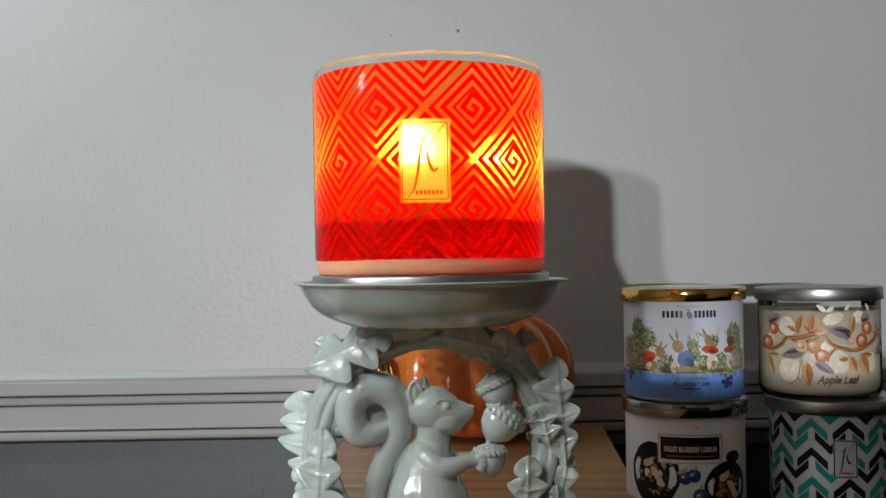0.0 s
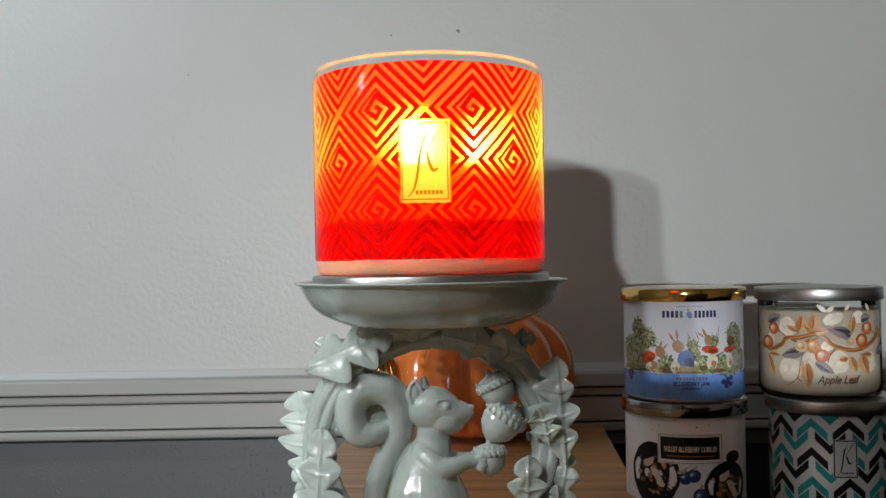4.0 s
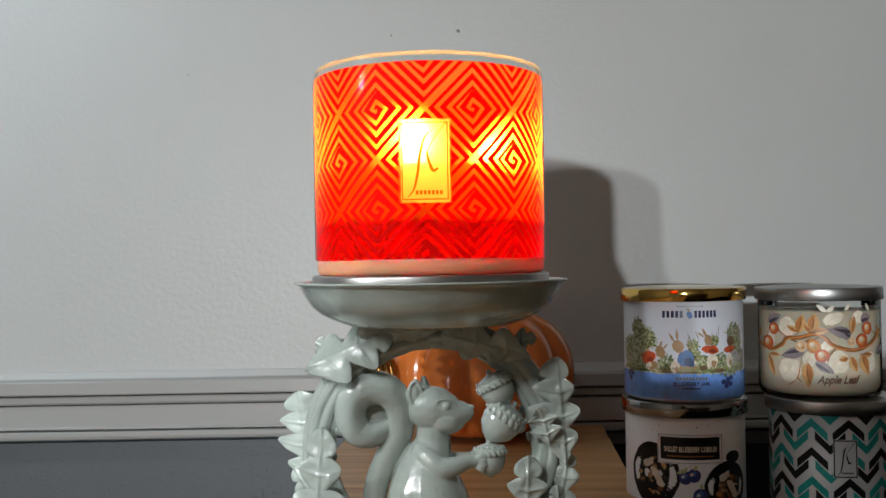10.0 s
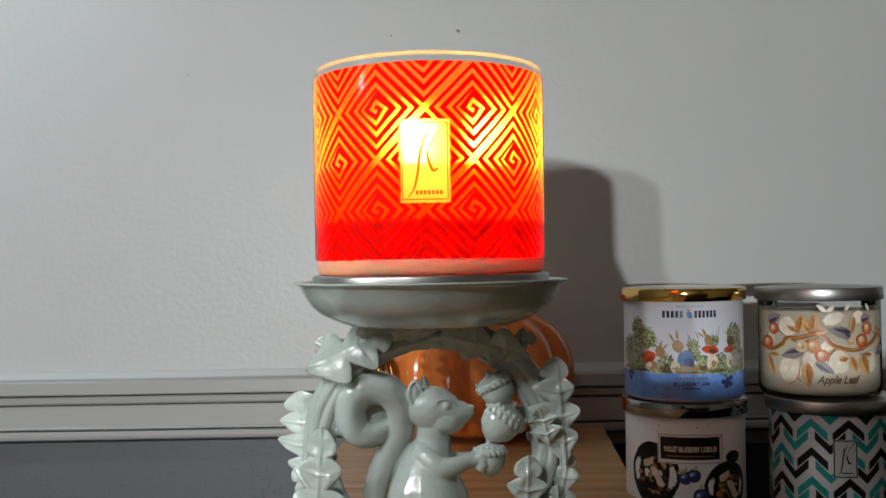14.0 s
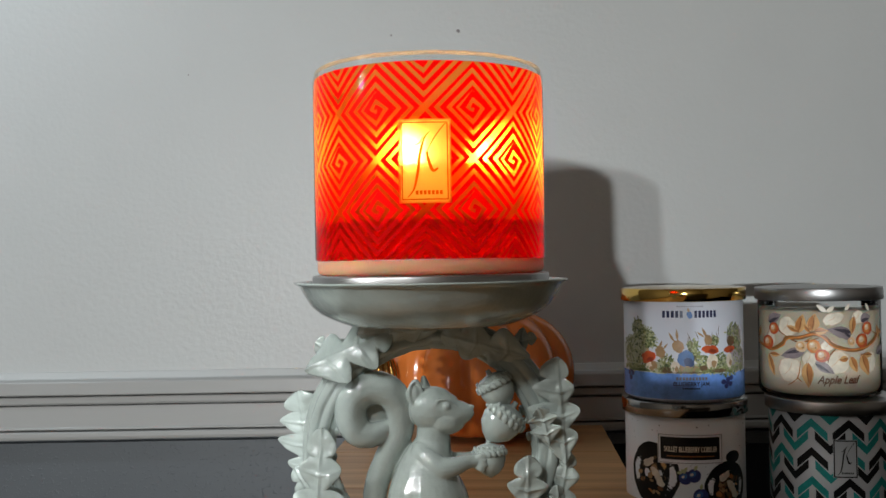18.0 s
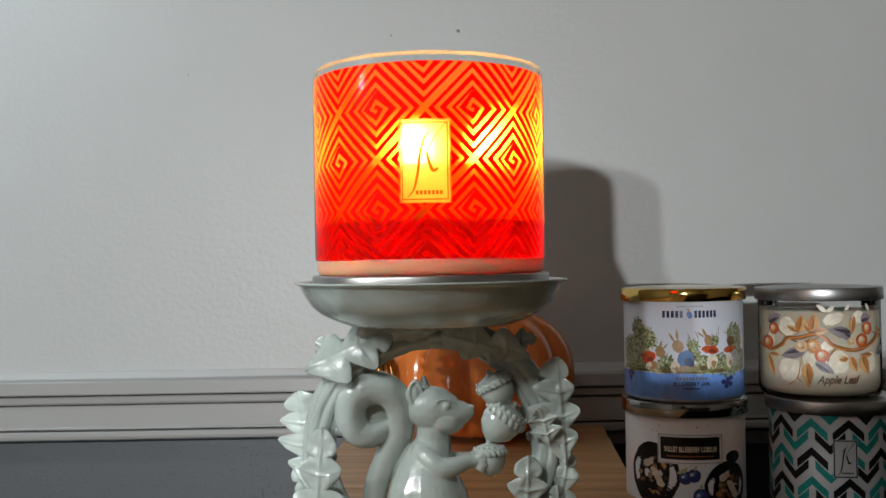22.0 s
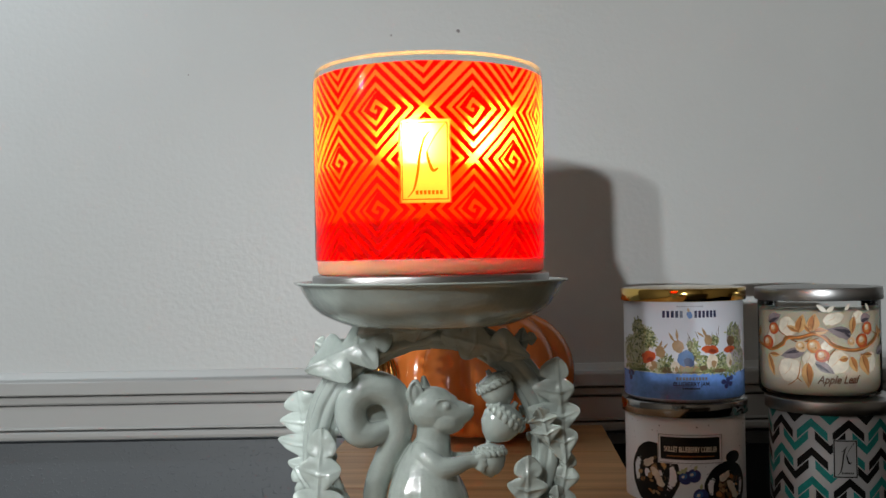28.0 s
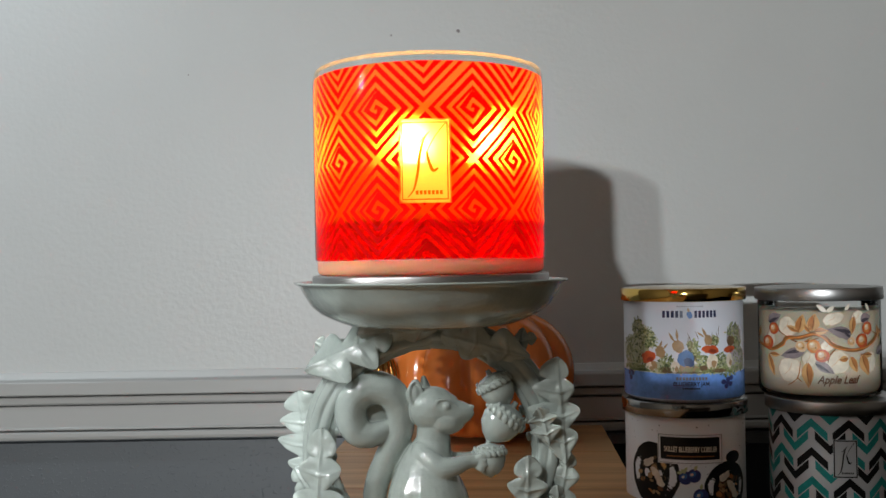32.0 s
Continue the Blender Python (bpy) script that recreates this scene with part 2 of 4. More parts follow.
def tube(bm, points, radii, n=12, closed=False):
    points = [Vector(p) for p in points]
    count, rings, side = len(points), [], None
    for i, p in enumerate(points):
        a = points[(i - 1) % count] if closed or i else p
        b = points[(i + 1) % count] if closed or i < count - 1 else p
        along = (b - a).normalized()
        if side is None:
            side = along.orthogonal().normalized()
        side = (side - along * side.dot(along)).normalized()
        up = along.cross(side)
        r = radii[i] if isinstance(radii, (list, tuple)) else radii
        rings.append([bm.verts.new(p + (side * math.cos(2 * math.pi * k / n) + up * math.sin(2 * math.pi * k / n)) * r) for k in range(n)])
    for i in range(count if closed else count - 1):
        a, b = rings[i], rings[(i + 1) % count]
        shift = 0
        if closed and i == count - 1:
            shift = min(range(n), key=lambda s: (a[0].co - b[s].co).length)
        for k in range(n):
            bm.faces.new((a[k], a[(k + 1) % n], b[(k + 1 + shift) % n], b[(k + shift) % n]))
    if not closed:
        bm.faces.new(rings[0][::-1]), bm.faces.new(rings[-1])
    return bm


def sculpt(ob, voxel, rounds=6):
    """Melts the joined lumps of one mesh into one skin."""
    r = ob.modifiers.new("skin", "REMESH")
    r.mode, r.voxel_size, r.use_smooth_shade = "VOXEL", voxel, True
    s = ob.modifiers.new("soften", "SMOOTH")
    s.iterations, s.factor = rounds, 0.5
    return ob


# ---- the room ----
WALL_Y, LEFT_X, RIGHT_X, FRONT_Y, TOP = 1.18, -1.9, 1.7, -2.9, 2.45
RAIL_TOP = H - 0.134


def slab(name, lo, hi, mat, label, category):
    return tagged(part(name, box(bmesh.new(), lo, hi), mat, smooth=False), label, category, kind="structure")


slab("floor", (LEFT_X, FRONT_Y, -0.1), (RIGHT_X, WALL_Y, 0.0), FLOOR, "brown wooden floor of the room", "floor")
slab("ceiling", (LEFT_X, FRONT_Y, TOP), (RIGHT_X, WALL_Y, TOP + 0.1), PLAIN, "plain pale painted ceiling", "ceiling")
slab("wall_north", (LEFT_X, WALL_Y, RAIL_TOP), (RIGHT_X, WALL_Y + 0.12, TOP), WALL, "pale grey painted wall with roller texture", "wall")
slab("wall_north_core", (LEFT_X, WALL_Y + 0.016, H - 0.2205), (RIGHT_X, WALL_Y + 0.12, RAIL_TOP), WALL_LOW, "dark joint under the chair rail", "wall")
slab("wall_north_lower", (LEFT_X, WALL_Y + 0.002, 0.0), (RIGHT_X, WALL_Y + 0.12, H - 0.2205), WALL_LOW,
     "dark grey painted lower wall with lumpy texture", "wall")
slab("wall_west", (LEFT_X - 0.12, FRONT_Y, 0.0), (LEFT_X, WALL_Y, TOP), PLAIN_WEST, "plain pale painted wall", "wall")
slab("wall_east", (RIGHT_X, FRONT_Y, 0.0), (RIGHT_X + 0.12, WALL_Y, TOP), PLAIN, "plain pale painted wall", "wall")
# unseen panel added to keep the far lamp's light off the lower jars
slab("light_blocker", (-0.04, -0.36, 0.0), (0.9, -0.30, H - 0.0380), PLAIN, "plain half-height panel out of view, added to block lamp light", "wall")
slab("wall_south", (LEFT_X, FRONT_Y - 0.12, 0.0), (RIGHT_X, FRONT_Y, TOP), PLAIN, "plain pale painted wall", "wall")


def chair_rail():
    """The moulding: its section (out from the wall, height against the eye) drawn along the wall."""
    section = [(0.0, -0.1325), (0.0022, -0.1330), (0.0058, -0.1402), (0.0085, -0.1412), (0.0130, -0.1419), (0.0157, -0.1432), (0.0165, -0.1446), (0.0165, -0.1582),
               (0.0158, -0.1596), (-0.0040, -0.1598), (-0.0040, -0.1620), (0.0118, -0.1621), (0.0128, -0.1634), (0.0124, -0.1690), (0.0108, -0.1712),
               (-0.0040, -0.1716), (-0.0040, -0.1736), (0.0088, -0.1739), (0.0088, -0.1995), (0.0098, -0.2010), (0.0098, -0.2024), (-0.0040, -0.2026), (-0.0040, -0.2049),
               (0.0115, -0.2050), (0.0130, -0.2064), (0.0130, -0.2105), (0.0120, -0.2138), (0.0095, -0.2152), (-0.0120, -0.2152)]
    bm = bmesh.new()
    steps = 60
    rows = []
    for i in range(steps + 1):
        x = LEFT_X + (RIGHT_X - LEFT_X) * i / steps
        rows.append([bm.verts.new((x, WALL_Y - out + 0.0003 * noise.noise((x * 9, k, 0)), H + z + 0.0005 * noise.noise((x * 7, 3 + k * 0.1, 1)))) for k, (out, z) in enumerate(section)])
    for a, b in zip(rows, rows[1:]):
        for k in range(len(section) - 1):
            bm.faces.new((a[k], a[k + 1], b[k + 1], b[k]))
    ob = part("trim", bm, TRIM, smooth=False)
    ob.data.materials.append(WALL)  # the wall's paint runs down over the upper bevel
    for i, face in enumerate(ob.data.polygons):
        face.material_index = 1 if i % (len(section) - 1) < 3 else 0
    return tagged(ob, "white painted wooden chair rail moulding on the wall", "moulding", kind="structure")


chair_rail()

# ---- the two tables ----
TABLE_Z, CABINET_Z = 0.75, H - 0.2147


def side_table():
    t = thing("side_table", pose(0.0075, 0.70, 0.0, 0, 0, -4.0), "narrow oak-coloured wooden side table against the wall", "table")
    w, back, front = 0.149, 0.4595, -0.95
    n = 9
    for i in range(n):
        y0, y1 = front + (back - front) * i / n, front + (back - front) * (i + 1) / n
        bm = box(bmesh.new(), (-w, y0 + 0.0002, TABLE_Z - 0.022), (w, y1 - 0.0002, TABLE_Z), 0.0008)
        part("plank", bm, WOOD, t, smooth=False)
    for x in (-w + 0.02, w - 0.02):
        for y in (front + 0.03, back - 0.03):
            part("leg", box(bmesh.new(), (x - 0.018, y - 0.018, 0), (x + 0.018, y + 0.018, TABLE_Z - 0.022), 0.003), WOOD, t, smooth=False)
    for x in (-w + 0.02, w - 0.02):
        part("apron", box(bmesh.new(), (x - 0.008, front + 0.05, TABLE_Z - 0.08), (x + 0.008, back - 0.05, TABLE_Z - 0.022), 0.001), WOOD, t, smooth=False)
    return t


def black_cabinet():
    """It stands beside the wooden table, turned with it."""
    t = thing("cabinet", pose(0.0075, 0.70, 0.0, 0, 0, -4.0), "black lacquered cabinet beside the wooden table", "cabinet")
    lo, hi = 0.151, 0.85
    part("top", box(bmesh.new(), (lo, -0.20, CABINET_Z - 0.02), (hi, 0.40, CABINET_Z), 0.001), BLACK, t, smooth=False)
    part("body", box(bmesh.new(), (lo + 0.01, -0.19, 0.03), (hi - 0.01, 0.395, CABINET_Z - 0.02), 0.001), BLACK, t, smooth=False)
    return t


side_table()
black_cabinet()


def vase():
    """An unseen shadow caster, added on the table beside the lens, in the way of the far lamp's light to the holder;
    its shadow lies on the wall.
    """
    t = thing("vase", pose(-0.0464, -0.10, TABLE_Z), "black round-shouldered shadow caster added on the wooden table, out of view", "vase")
    profile = [(0, 0.0), (0.056, 0.0), (0.060, 0.004), (0.061, 0.10), (0.060, 0.189), (0.057, 0.204), (0.0525, 0.214), (0.0505, 0.218), (0.0500, 0.263)]
    profile += [(0.050 * math.cos(math.pi * k / 16), 0.263 + 0.021 * math.sin(math.pi * k / 16)) for k in range(1, 8)] + [(0, 0.284)]
    part("body", lathe(bmesh.new(), profile, 64), BLACK, t)


vase()


# ---- the candle holder: a squirrel in a wreath of oak leaves under a dish ----
HX, HY = -0.0055, 0.42
RING_Z = H - 0.083
MM = 0.001


def oak_leaf(length, width, cup=0.25, curl=0.3, pairs=3, side_share=1.0):
    """A leaf with rounded lobes, raised veins and a thick edge: base at the origin, tip along +y, face to +z. Millimetres in, metres out.
    side_share: how wide the half on +x is against the other."""
    bm = bmesh.new()
    seed = length * 0.37 + width
    half, thick = 10, 1.9
    start, tip = 0.08, 0.79 if pairs > 1 else 0.62
    step = (tip - start) / pairs
    veins = [start + step * (k + 0.5) for k in range(pairs)]
    # stations along the midrib, close together in the notches: place, half width, share of a lobe
    stations = [(start * k / 6, width * (0.05 + 0.18 * k / 6), 0.0) for k in range(6)]
    for k in range(pairs):
        size = (0.78, 1.0, 0.80)[k] if pairs == 3 else (0.95, 0.9)[k % 2]
        for i in range(18):
            g = -1 + 2 * i / 18
            bulge = (0.5 + 0.5 * math.cos(math.pi * g)) ** 0.55
            stations.append((start + step * (k + 0.5 + 0.5 * g), width * size * (0.21 + 0.29 * bulge), bulge))
    for i in range(19):
        f = math.sin(math.pi / 2 * (-1 + 2 * i / 18))
        bulge = math.sqrt(max(0.0, 1 - f * f))
        stations.append((tip + (1 - tip) * (0.5 + 0.5 * f), width * max(0.006, (0.18 * (1 - f) / 2 + 0.17 * bulge)), bulge))

    for back in (False, True):
        grid = []
        for s, w, bulge in stations:
            row = []
            for j in range(-half, half + 1):
                u = j / half
                x = u * w * (side_share if u > 0 else 1.0)
                y = s * length + 0.42 * abs(x) * (1 - s * s)
                z = -cup * abs(x) ** 1.7 / (width * 0.5) ** 0.7 - curl * length * (s - 0.35) ** 2 + 1.5 * noise.noise((x * 0.12, y * 0.12, seed)) + 0.6 * noise.noise((x * 0.3, y * 0.3, seed))
                rim = thick * 0.5 * math.sqrt(max(0.0, 1 - abs(u) ** 3))
                if back:
                    z -= rim
                else:
                    rib = 1.2 * math.exp(-(x / 0.6) ** 2) * (1 - 0.6 * s)
                    side = max(math.exp(-((s - v) * length / 0.5) ** 2) for v in veins) * (1 - u * u)
                    z += rim + rib + 0.85 * side + 0.9 * bulge * abs(u) ** 3
                row.append(bm.verts.new((x * MM, y * MM, z * MM)))
            grid.append(row)
        for p, q in zip(grid, grid[1:]):
            for j in range(2 * half):
                bm.faces.new((p[j], p[j + 1], q[j + 1], q[j]))
    bmesh.ops.remove_doubles(bm, verts=bm.verts, dist=0.00004)
    return bm


def place(base, tip, lean, turn=0.0):
    """A leaf's pose in the holder's space: from base to tip (x, y, z in mm), its face towards the viewer (-y), leaning upwards by lean."""
    base, tip = Vector(base), Vector(tip)
    along = (tip - base).normalized()
    face = Vector((math.sin(radians(turn)), -math.cos(radians(lean)), math.sin(radians(lean))))
    face = (face - along * face.dot(along)).normalized()
    side = along.cross(face)
    m = Matrix((side, along, face)).transposed().to_4x4()
    m.translation = base * MM
    return m, (tip - base).length


def candle_holder():
    t = thing("candle_holder", pose(HX, HY, RING_Z), "pale mint glazed ceramic candle holder, squirrel within oak wreath", "candle holder")
    # dish
    top = 0.073
    dish = [(0, 0.0545), (0.036, 0.0545), (0.0385, 0.0552), (0.0435, 0.0572), (0.0490, 0.0600), (0.0528, 0.0634), (0.0556, 0.0675), (0.0574, 0.0712), (0.0586, 0.0724), (0.0600, top),
            (0.0600, top + 0.0008), (0.0588, top + 0.0005), (0.054, 0.0690), (0.048, 0.0650), (0.042, 0.0640), (0, 0.0640)]
    part("dish", lathe(bmesh.new(), dish, 128), CERAMIC, t)
    # wreath: one fluted branch bent into a ring, with scratched bark
    bm, rings, n, m = bmesh.new(), [], 240, 72
    for i in range(n):
        a = 2 * math.pi * i / n
        ring = []
        for j in range(m):
            w = 2 * math.pi * j / m
            turned = 7 * w + 1.5 * a
            r = 6.4 * (1 + 0.24 * abs(math.cos(turned * 0.5)) ** 0.8 + 0.05 * noise.noise((math.cos(w) * 2.2, math.sin(w) * 2.2, a * 2.5)) + 0.05 * noise.noise((math.cos(w) * 7, math.sin(w) * 7, a * 8))) - 0.5
            out = 50.5 + r * math.cos(w)
            ring.append(bm.verts.new((out * math.sin(a) * MM, r * 0.85 * math.sin(w) * MM, out * math.cos(a) * MM)))
        rings.append(ring)
    for i in range(n):
        p, q = rings[i], rings[(i + 1) % n]
        for j in range(m):
            bm.faces.new((p[j], p[(j + 1) % m], q[(j + 1) % m], q[j]))
    part("wreath_branch", bm, CERAMIC, t)
    # foot under the wreath
    foot = [(0, -0.121), (0.047, -0.121), (0.048, -0.118), (0.044, -0.114), (0.026, -0.106), (0.018, -0.095), (0.017, -0.075), (0.022, -0.058), (0.020, -0.048), (0, -0.046)]
    part("foot", lathe(bmesh.new(), foot, 64), CERAMIC, t)
    # leaves: base, tip, width, lean, turn, cup, curl
    leaves = [
        ((-55.0, -8, 35.0), (-18.0, -9, 52.5), 27, 25, -25, 0.3, 0.12), ((-36.2, 3, 37.9), (-52.3, 4, 46.5), 16, 0, -15, 0.2, 0.1),
        ((-51.6, -1, -18), (-59.8, 1, 25.5), 31, 0, -20, 0.15, 0.1), ((-52.0, -10, -50), (-48.0, -11, 11.0), 23, 4, -8, 0.12, 0.05),
        ((-44.2, -6, -32), (-61.0, -5, -7), 17, 5, -30, 0.2, 0.15),
        ((4.4, -8, 53), (-32.3, -9, 51.5), 19, -30, 0, 0.15, 0.05), ((42.5, -7, 39.5), (4.0, -9, 50.5), 21, -25, 8, 0.15, 0.05),
        ((34.9, -2, 46), (46.0, 0, 47.4), 11, -10, 20, 0.2, 0.1), ((57.0, -8, -6.5), (54.0, -8, 39.5), 29, 5, -5, -0.12, 0.05, 0.55),
        ((50.5, -8, 3), (46.0, -11, 19.0), 14, 8, -15, -0.4, -0.2),
        ((54.7, 4, 4.9), (38.2, 3, 16.5), 9.5, 0, 0, 0.2, 0.1), ((54.4, 3, -4.5), (41.5, 2, 5.0), 9, 0, 0, 0.2, 0.1),
        ((38.4, -10, -48), (40.8, -11, -2.5), 22, 6, 0, 0.12, 0.05), ((52.8, -6, -31), (59.0, -5, -2.5), 14, 0, -10, 0.2, 0.1),
        ((52.5, -8, -36), (52.7, -9, -15.5), 13, 0, 20, 0.2, 0.1),
        ((-30, -8, -44), (-18, -12, -58), 18, 20, 0, 0.3, 0.2), ((30, -8, -44), (18, -12, -58), 18, 20, 0, 0.3, 0.2),
    ]
    for base, tip, width, lean, turn, cup, curl, *share in leaves:
        m, length = place(base, tip, lean, turn)
        part("oak_leaf", oak_leaf(length, width, cup, curl, 1 if length < 14 else 2 if length < 43 else 3, *share), CERAMIC, t).matrix_local = m
    squirrel(t)
    acorn(t, (28.3, -4, 25.0), 7.7, (-2, 0, -26))
    acorn(t, (29.3, -4, 10.8), 8.9, (2, 0, 38))
    acorn(t, (24.3, -5, -5.0), 7.0, (-6, 0, -3))
    return t


def squirrel(t):
    bm = bmesh.new()
    e = lambda c, r, turn=(0, 0, 0): ellipsoid(bm, [v * MM for v in c], [v * MM for v in r], turn)
    run = lambda rows, steps, n: tube(bm, spline([Vector(q[:3]) * MM for q in rows], steps), [v[0] * MM for v in spline([(q[3], 0, 0) for q in rows], steps)], n)
    # head: skull, cheeks and a tapering muzzle
    e((-0.2, -3.5, 17.4), (10.6, 9.0, 9.9)), e((5.0, -4.5, 13.2), (9.4, 7.6, 7.0), (0, 6, 0))
    run([(0, -4, 18, 8.6), (5, -4.5, 17.2, 7.6), (9.5, -5, 15.7, 6.3), (13.2, -5.2, 15.9, 4.9), (15.8, -5.4, 16.5, 3.4), (17.5, -5.5, 17.0, 1.8)], 5, 22)
    e((16.6, -5.6, 18.2), (1.5, 1.7, 1.2))
    # ears: a cupped leaf each, thick at the root
    ears = [[(-6.8, -4.5, 20, 2.6), (-7.6, -5.2, 23, 3.6), (-7.8, -5.4, 26, 3.5), (-7.4, -5.4, 28.6, 2.5), (-6.8, -5.2, 30.4, 1.0)], [(-3, 1.5, 22, 3.0), (-3.6, 2.2, 26, 2.7), (-4.2, 2.6, 31.2, 0.8)]]
    for ear in ears:
        run(ear, 5, 14)
    cup = [((-7.6 + 2.7 * math.cos(w)) * MM, (-8.0 + 0.5 * math.cos(w)) * MM, (25.2 + 4.6 * math.sin(w)) * MM) for w in [2 * math.pi * i / 24 for i in range(24)]]
    tube(bm, cup, 0.85 * MM, 8, closed=True)
    # almond eye: a lid ridge round the ball
    e((6.0, -11.5, 19.5), (1.6, 1.2, 1.5))
    lid = [((5.6 + 4.3 * math.cos(w)) * MM, (-11.35 + 1.9 * math.cos(w) * (0.9 if math.cos(w) > 0 else 0.15)) * MM, (19.6 + 2.7 * math.sin(w) * (1 - 0.25 * math.cos(w)) - 0.6 * math.cos(w)) * MM) for w in [2 * math.pi * i / 28 for i in range(28)]]
    tube(bm, lid, 0.6 * MM, 8, closed=True)
    # body
    run([(0, -3, 15, 6.4), (-0.1, -2.6, 8.5, 7.3), (-0.4, -2.5, 3.0, 7.9), (-2.3, -3, -4.6, 11.6), (-3.3, -4, -13.0, 15.2), (-3.0, -5, -22.0, 18.0), (-2, -5, -33, 18.6), (-1, -5, -46, 16)], 6, 32)
    e((5, -14, -30), (11, 9, 13)), e((-4.5, -8.5, -4), (6.5, 5, 8))
    # near and far arm with fingered paws
    run([(-6.5, -5.5, 1.5, 3.6), (-3.8, -9.6, -2.2, 5.0), (1.5, -12.5, -6.6, 5.4), (7.7, -12.5, -6.4, 4.4), (14, -10.5, -4.6, 3.2), (18.6, -9, -4.4, 3.0)], 5, 16)
    run([(1.7, 3, -2.6, 4.4), (7.9, 2, -6.0, 3.6), (17.5, 0.5, -5.0, 2.8), (21, -0.5, -3.0, 2.4)], 5, 14)
    for dx, dz, r in ((0.2, 2.6, 1.5), (1.4, 0.7, 1.5), (1.4, -1.3, 1.5), (0.3, -3.0, 1.4)):
        run([(17.5, -9.4, -4.6 + 0.5 * dz, r), (20.0 + dx, -11.2, -4.6 + dz, r), (21.8 + dx, -9.6, -4.6 + 1.05 * dz, r * 0.8)], 4, 8)
    # tail: up the back, over and round into a closed curl
    run([(-27.2, 4, -48, 5.4), (-27.0, 4, -34, 5.4), (-26.8, 3, -25, 5.3), (-25.1, 2, -14.6, 5.5), (-19.8, 1, -2.8, 5.9), (-14.8, 0, 7.5, 6.0), (-14.8, -1, 17.6, 6.5), (-19.4, -2, 25.0, 7.2),
         (-27.6, -2, 26.6, 7.5), (-34.9, -2, 22.2, 7.5), (-36.4, -2, 14.2, 7.2), (-33.1, -2, 7.6, 6.6), (-27.2, -2, 6.2, 5.6), (-21.8, -1, 8.4, 4.2), (-19.0, 0, 11.0, 2.8)], 6, 24)
    e((-26.5, 3.5, 13.5), (9, 4.5, 9))
    ob = part("squirrel", bm, CERAMIC, t)
    sculpt(ob, 0.00042, 7)
    fur = bpy.data.textures.new("fur", "CLOUDS")
    fur.noise_scale, fur.noise_depth = 0.005, 2
    d = ob.modifiers.new("hand_modelled", "DISPLACE")
    d.texture, d.strength, d.mid_level, d.texture_coords = fur, 0.0004, 0.5, "LOCAL"
    return ob


def acorn(t, c, r, turn):
    """Nut with a beaded cap; the cap points up the local z axis."""
    m = Matrix.LocRotScale([v * MM for v in c], Euler([radians(a) for a in (turn[0], turn[2], turn[1])]), None)
    nut = lathe(bmesh.new(), [(0, -1.12 * r * MM), (0.10 * r * MM, -1.08 * r * MM), (0.5 * r * MM, -0.86 * r * MM), (0.86 * r * MM, -0.45 * r * MM), (1.0 * r * MM, 0.05 * r * MM),
                               (0.95 * r * MM, 0.4 * r * MM), (0.7 * r * MM, 0.72 * r * MM), (0, 0.9 * r * MM)], 32)
    a = part("acorn", nut, CERAMIC, t)
    a.matrix_local = m
    cap = bmesh.new()
    lathe(cap, [(q * r * MM, z * r * MM) for q, z in ((0, 1.30), (0.13, 1.28), (0.16, 1.02), (0.45, 0.97), (0.80, 0.84), (1.02, 0.66), (1.10, 0.46), (1.06, 0.30), (0.96, 0.24), (0, 0.30))], 40)
    for row, (q, z, size, count) in enumerate(((1.07, 0.42, 0.19, 19), (0.93, 0.70, 0.17, 17))):
        for i in range(count):
            w = 2 * math.pi * (i + 0.5 * row) / count
            turn = Matrix.Rotation(w, 4, "Z") @ Matrix.Rotation(radians(28), 4, "X")
            m2 = Matrix.Translation((q * r * MM * math.cos(w), q * r * MM * math.sin(w), z * r * MM)) @ turn @ Matrix.Diagonal((0.075 * r * MM, size * 0.80 * r * MM, size * 1.15 * r * MM, 1))
            bmesh.ops.create_uvsphere(cap, u_segments=8, v_segments=6, radius=1.0, matrix=m2)
    part("cap", cap, CERAMIC, a)


candle_holder()


# ---- the burning candle on its own lid ----
BASE_Z = H - 0.0065  # underside of the jar
JAR_R = 0.0500


def ring_wall(bm, r, z0, z1, uv, hole, n=180):
    """An open cylinder wall whose print is laid by uv(angle, z), with a window (angle, angle, z, z) left out."""
    layer_uv = bm.loops.layers.uv.new("print")
    levels = (z0, hole[2], hole[3], z1)
    rings = [[bm.verts.new((r * math.sin(2 * math.pi * i / n), -r * math.cos(2 * math.pi * i / n), z)) for i in range(n)] for z in levels]
    for k in range(3):
        for i in range(n):
            a0, a1 = 360 * i / n, 360 * (i + 1) / n
            mid = (a0 + a1) / 2 if i < n / 2 else (a0 + a1) / 2 - 360
            if k == 1 and hole[0] < mid < hole[1]:
                continue
            j = (i + 1) % n
            f = bm.faces.new((rings[k][i], rings[k][j], rings[k + 1][j], rings[k + 1][i]))
            for loop, (a, z) in zip(f.loops, ((a0, levels[k]), (a1, levels[k]), (a1, levels[k + 1]), (a0, levels[k + 1]))):
                loop[layer_uv].uv = uv(a, z)
    return bm


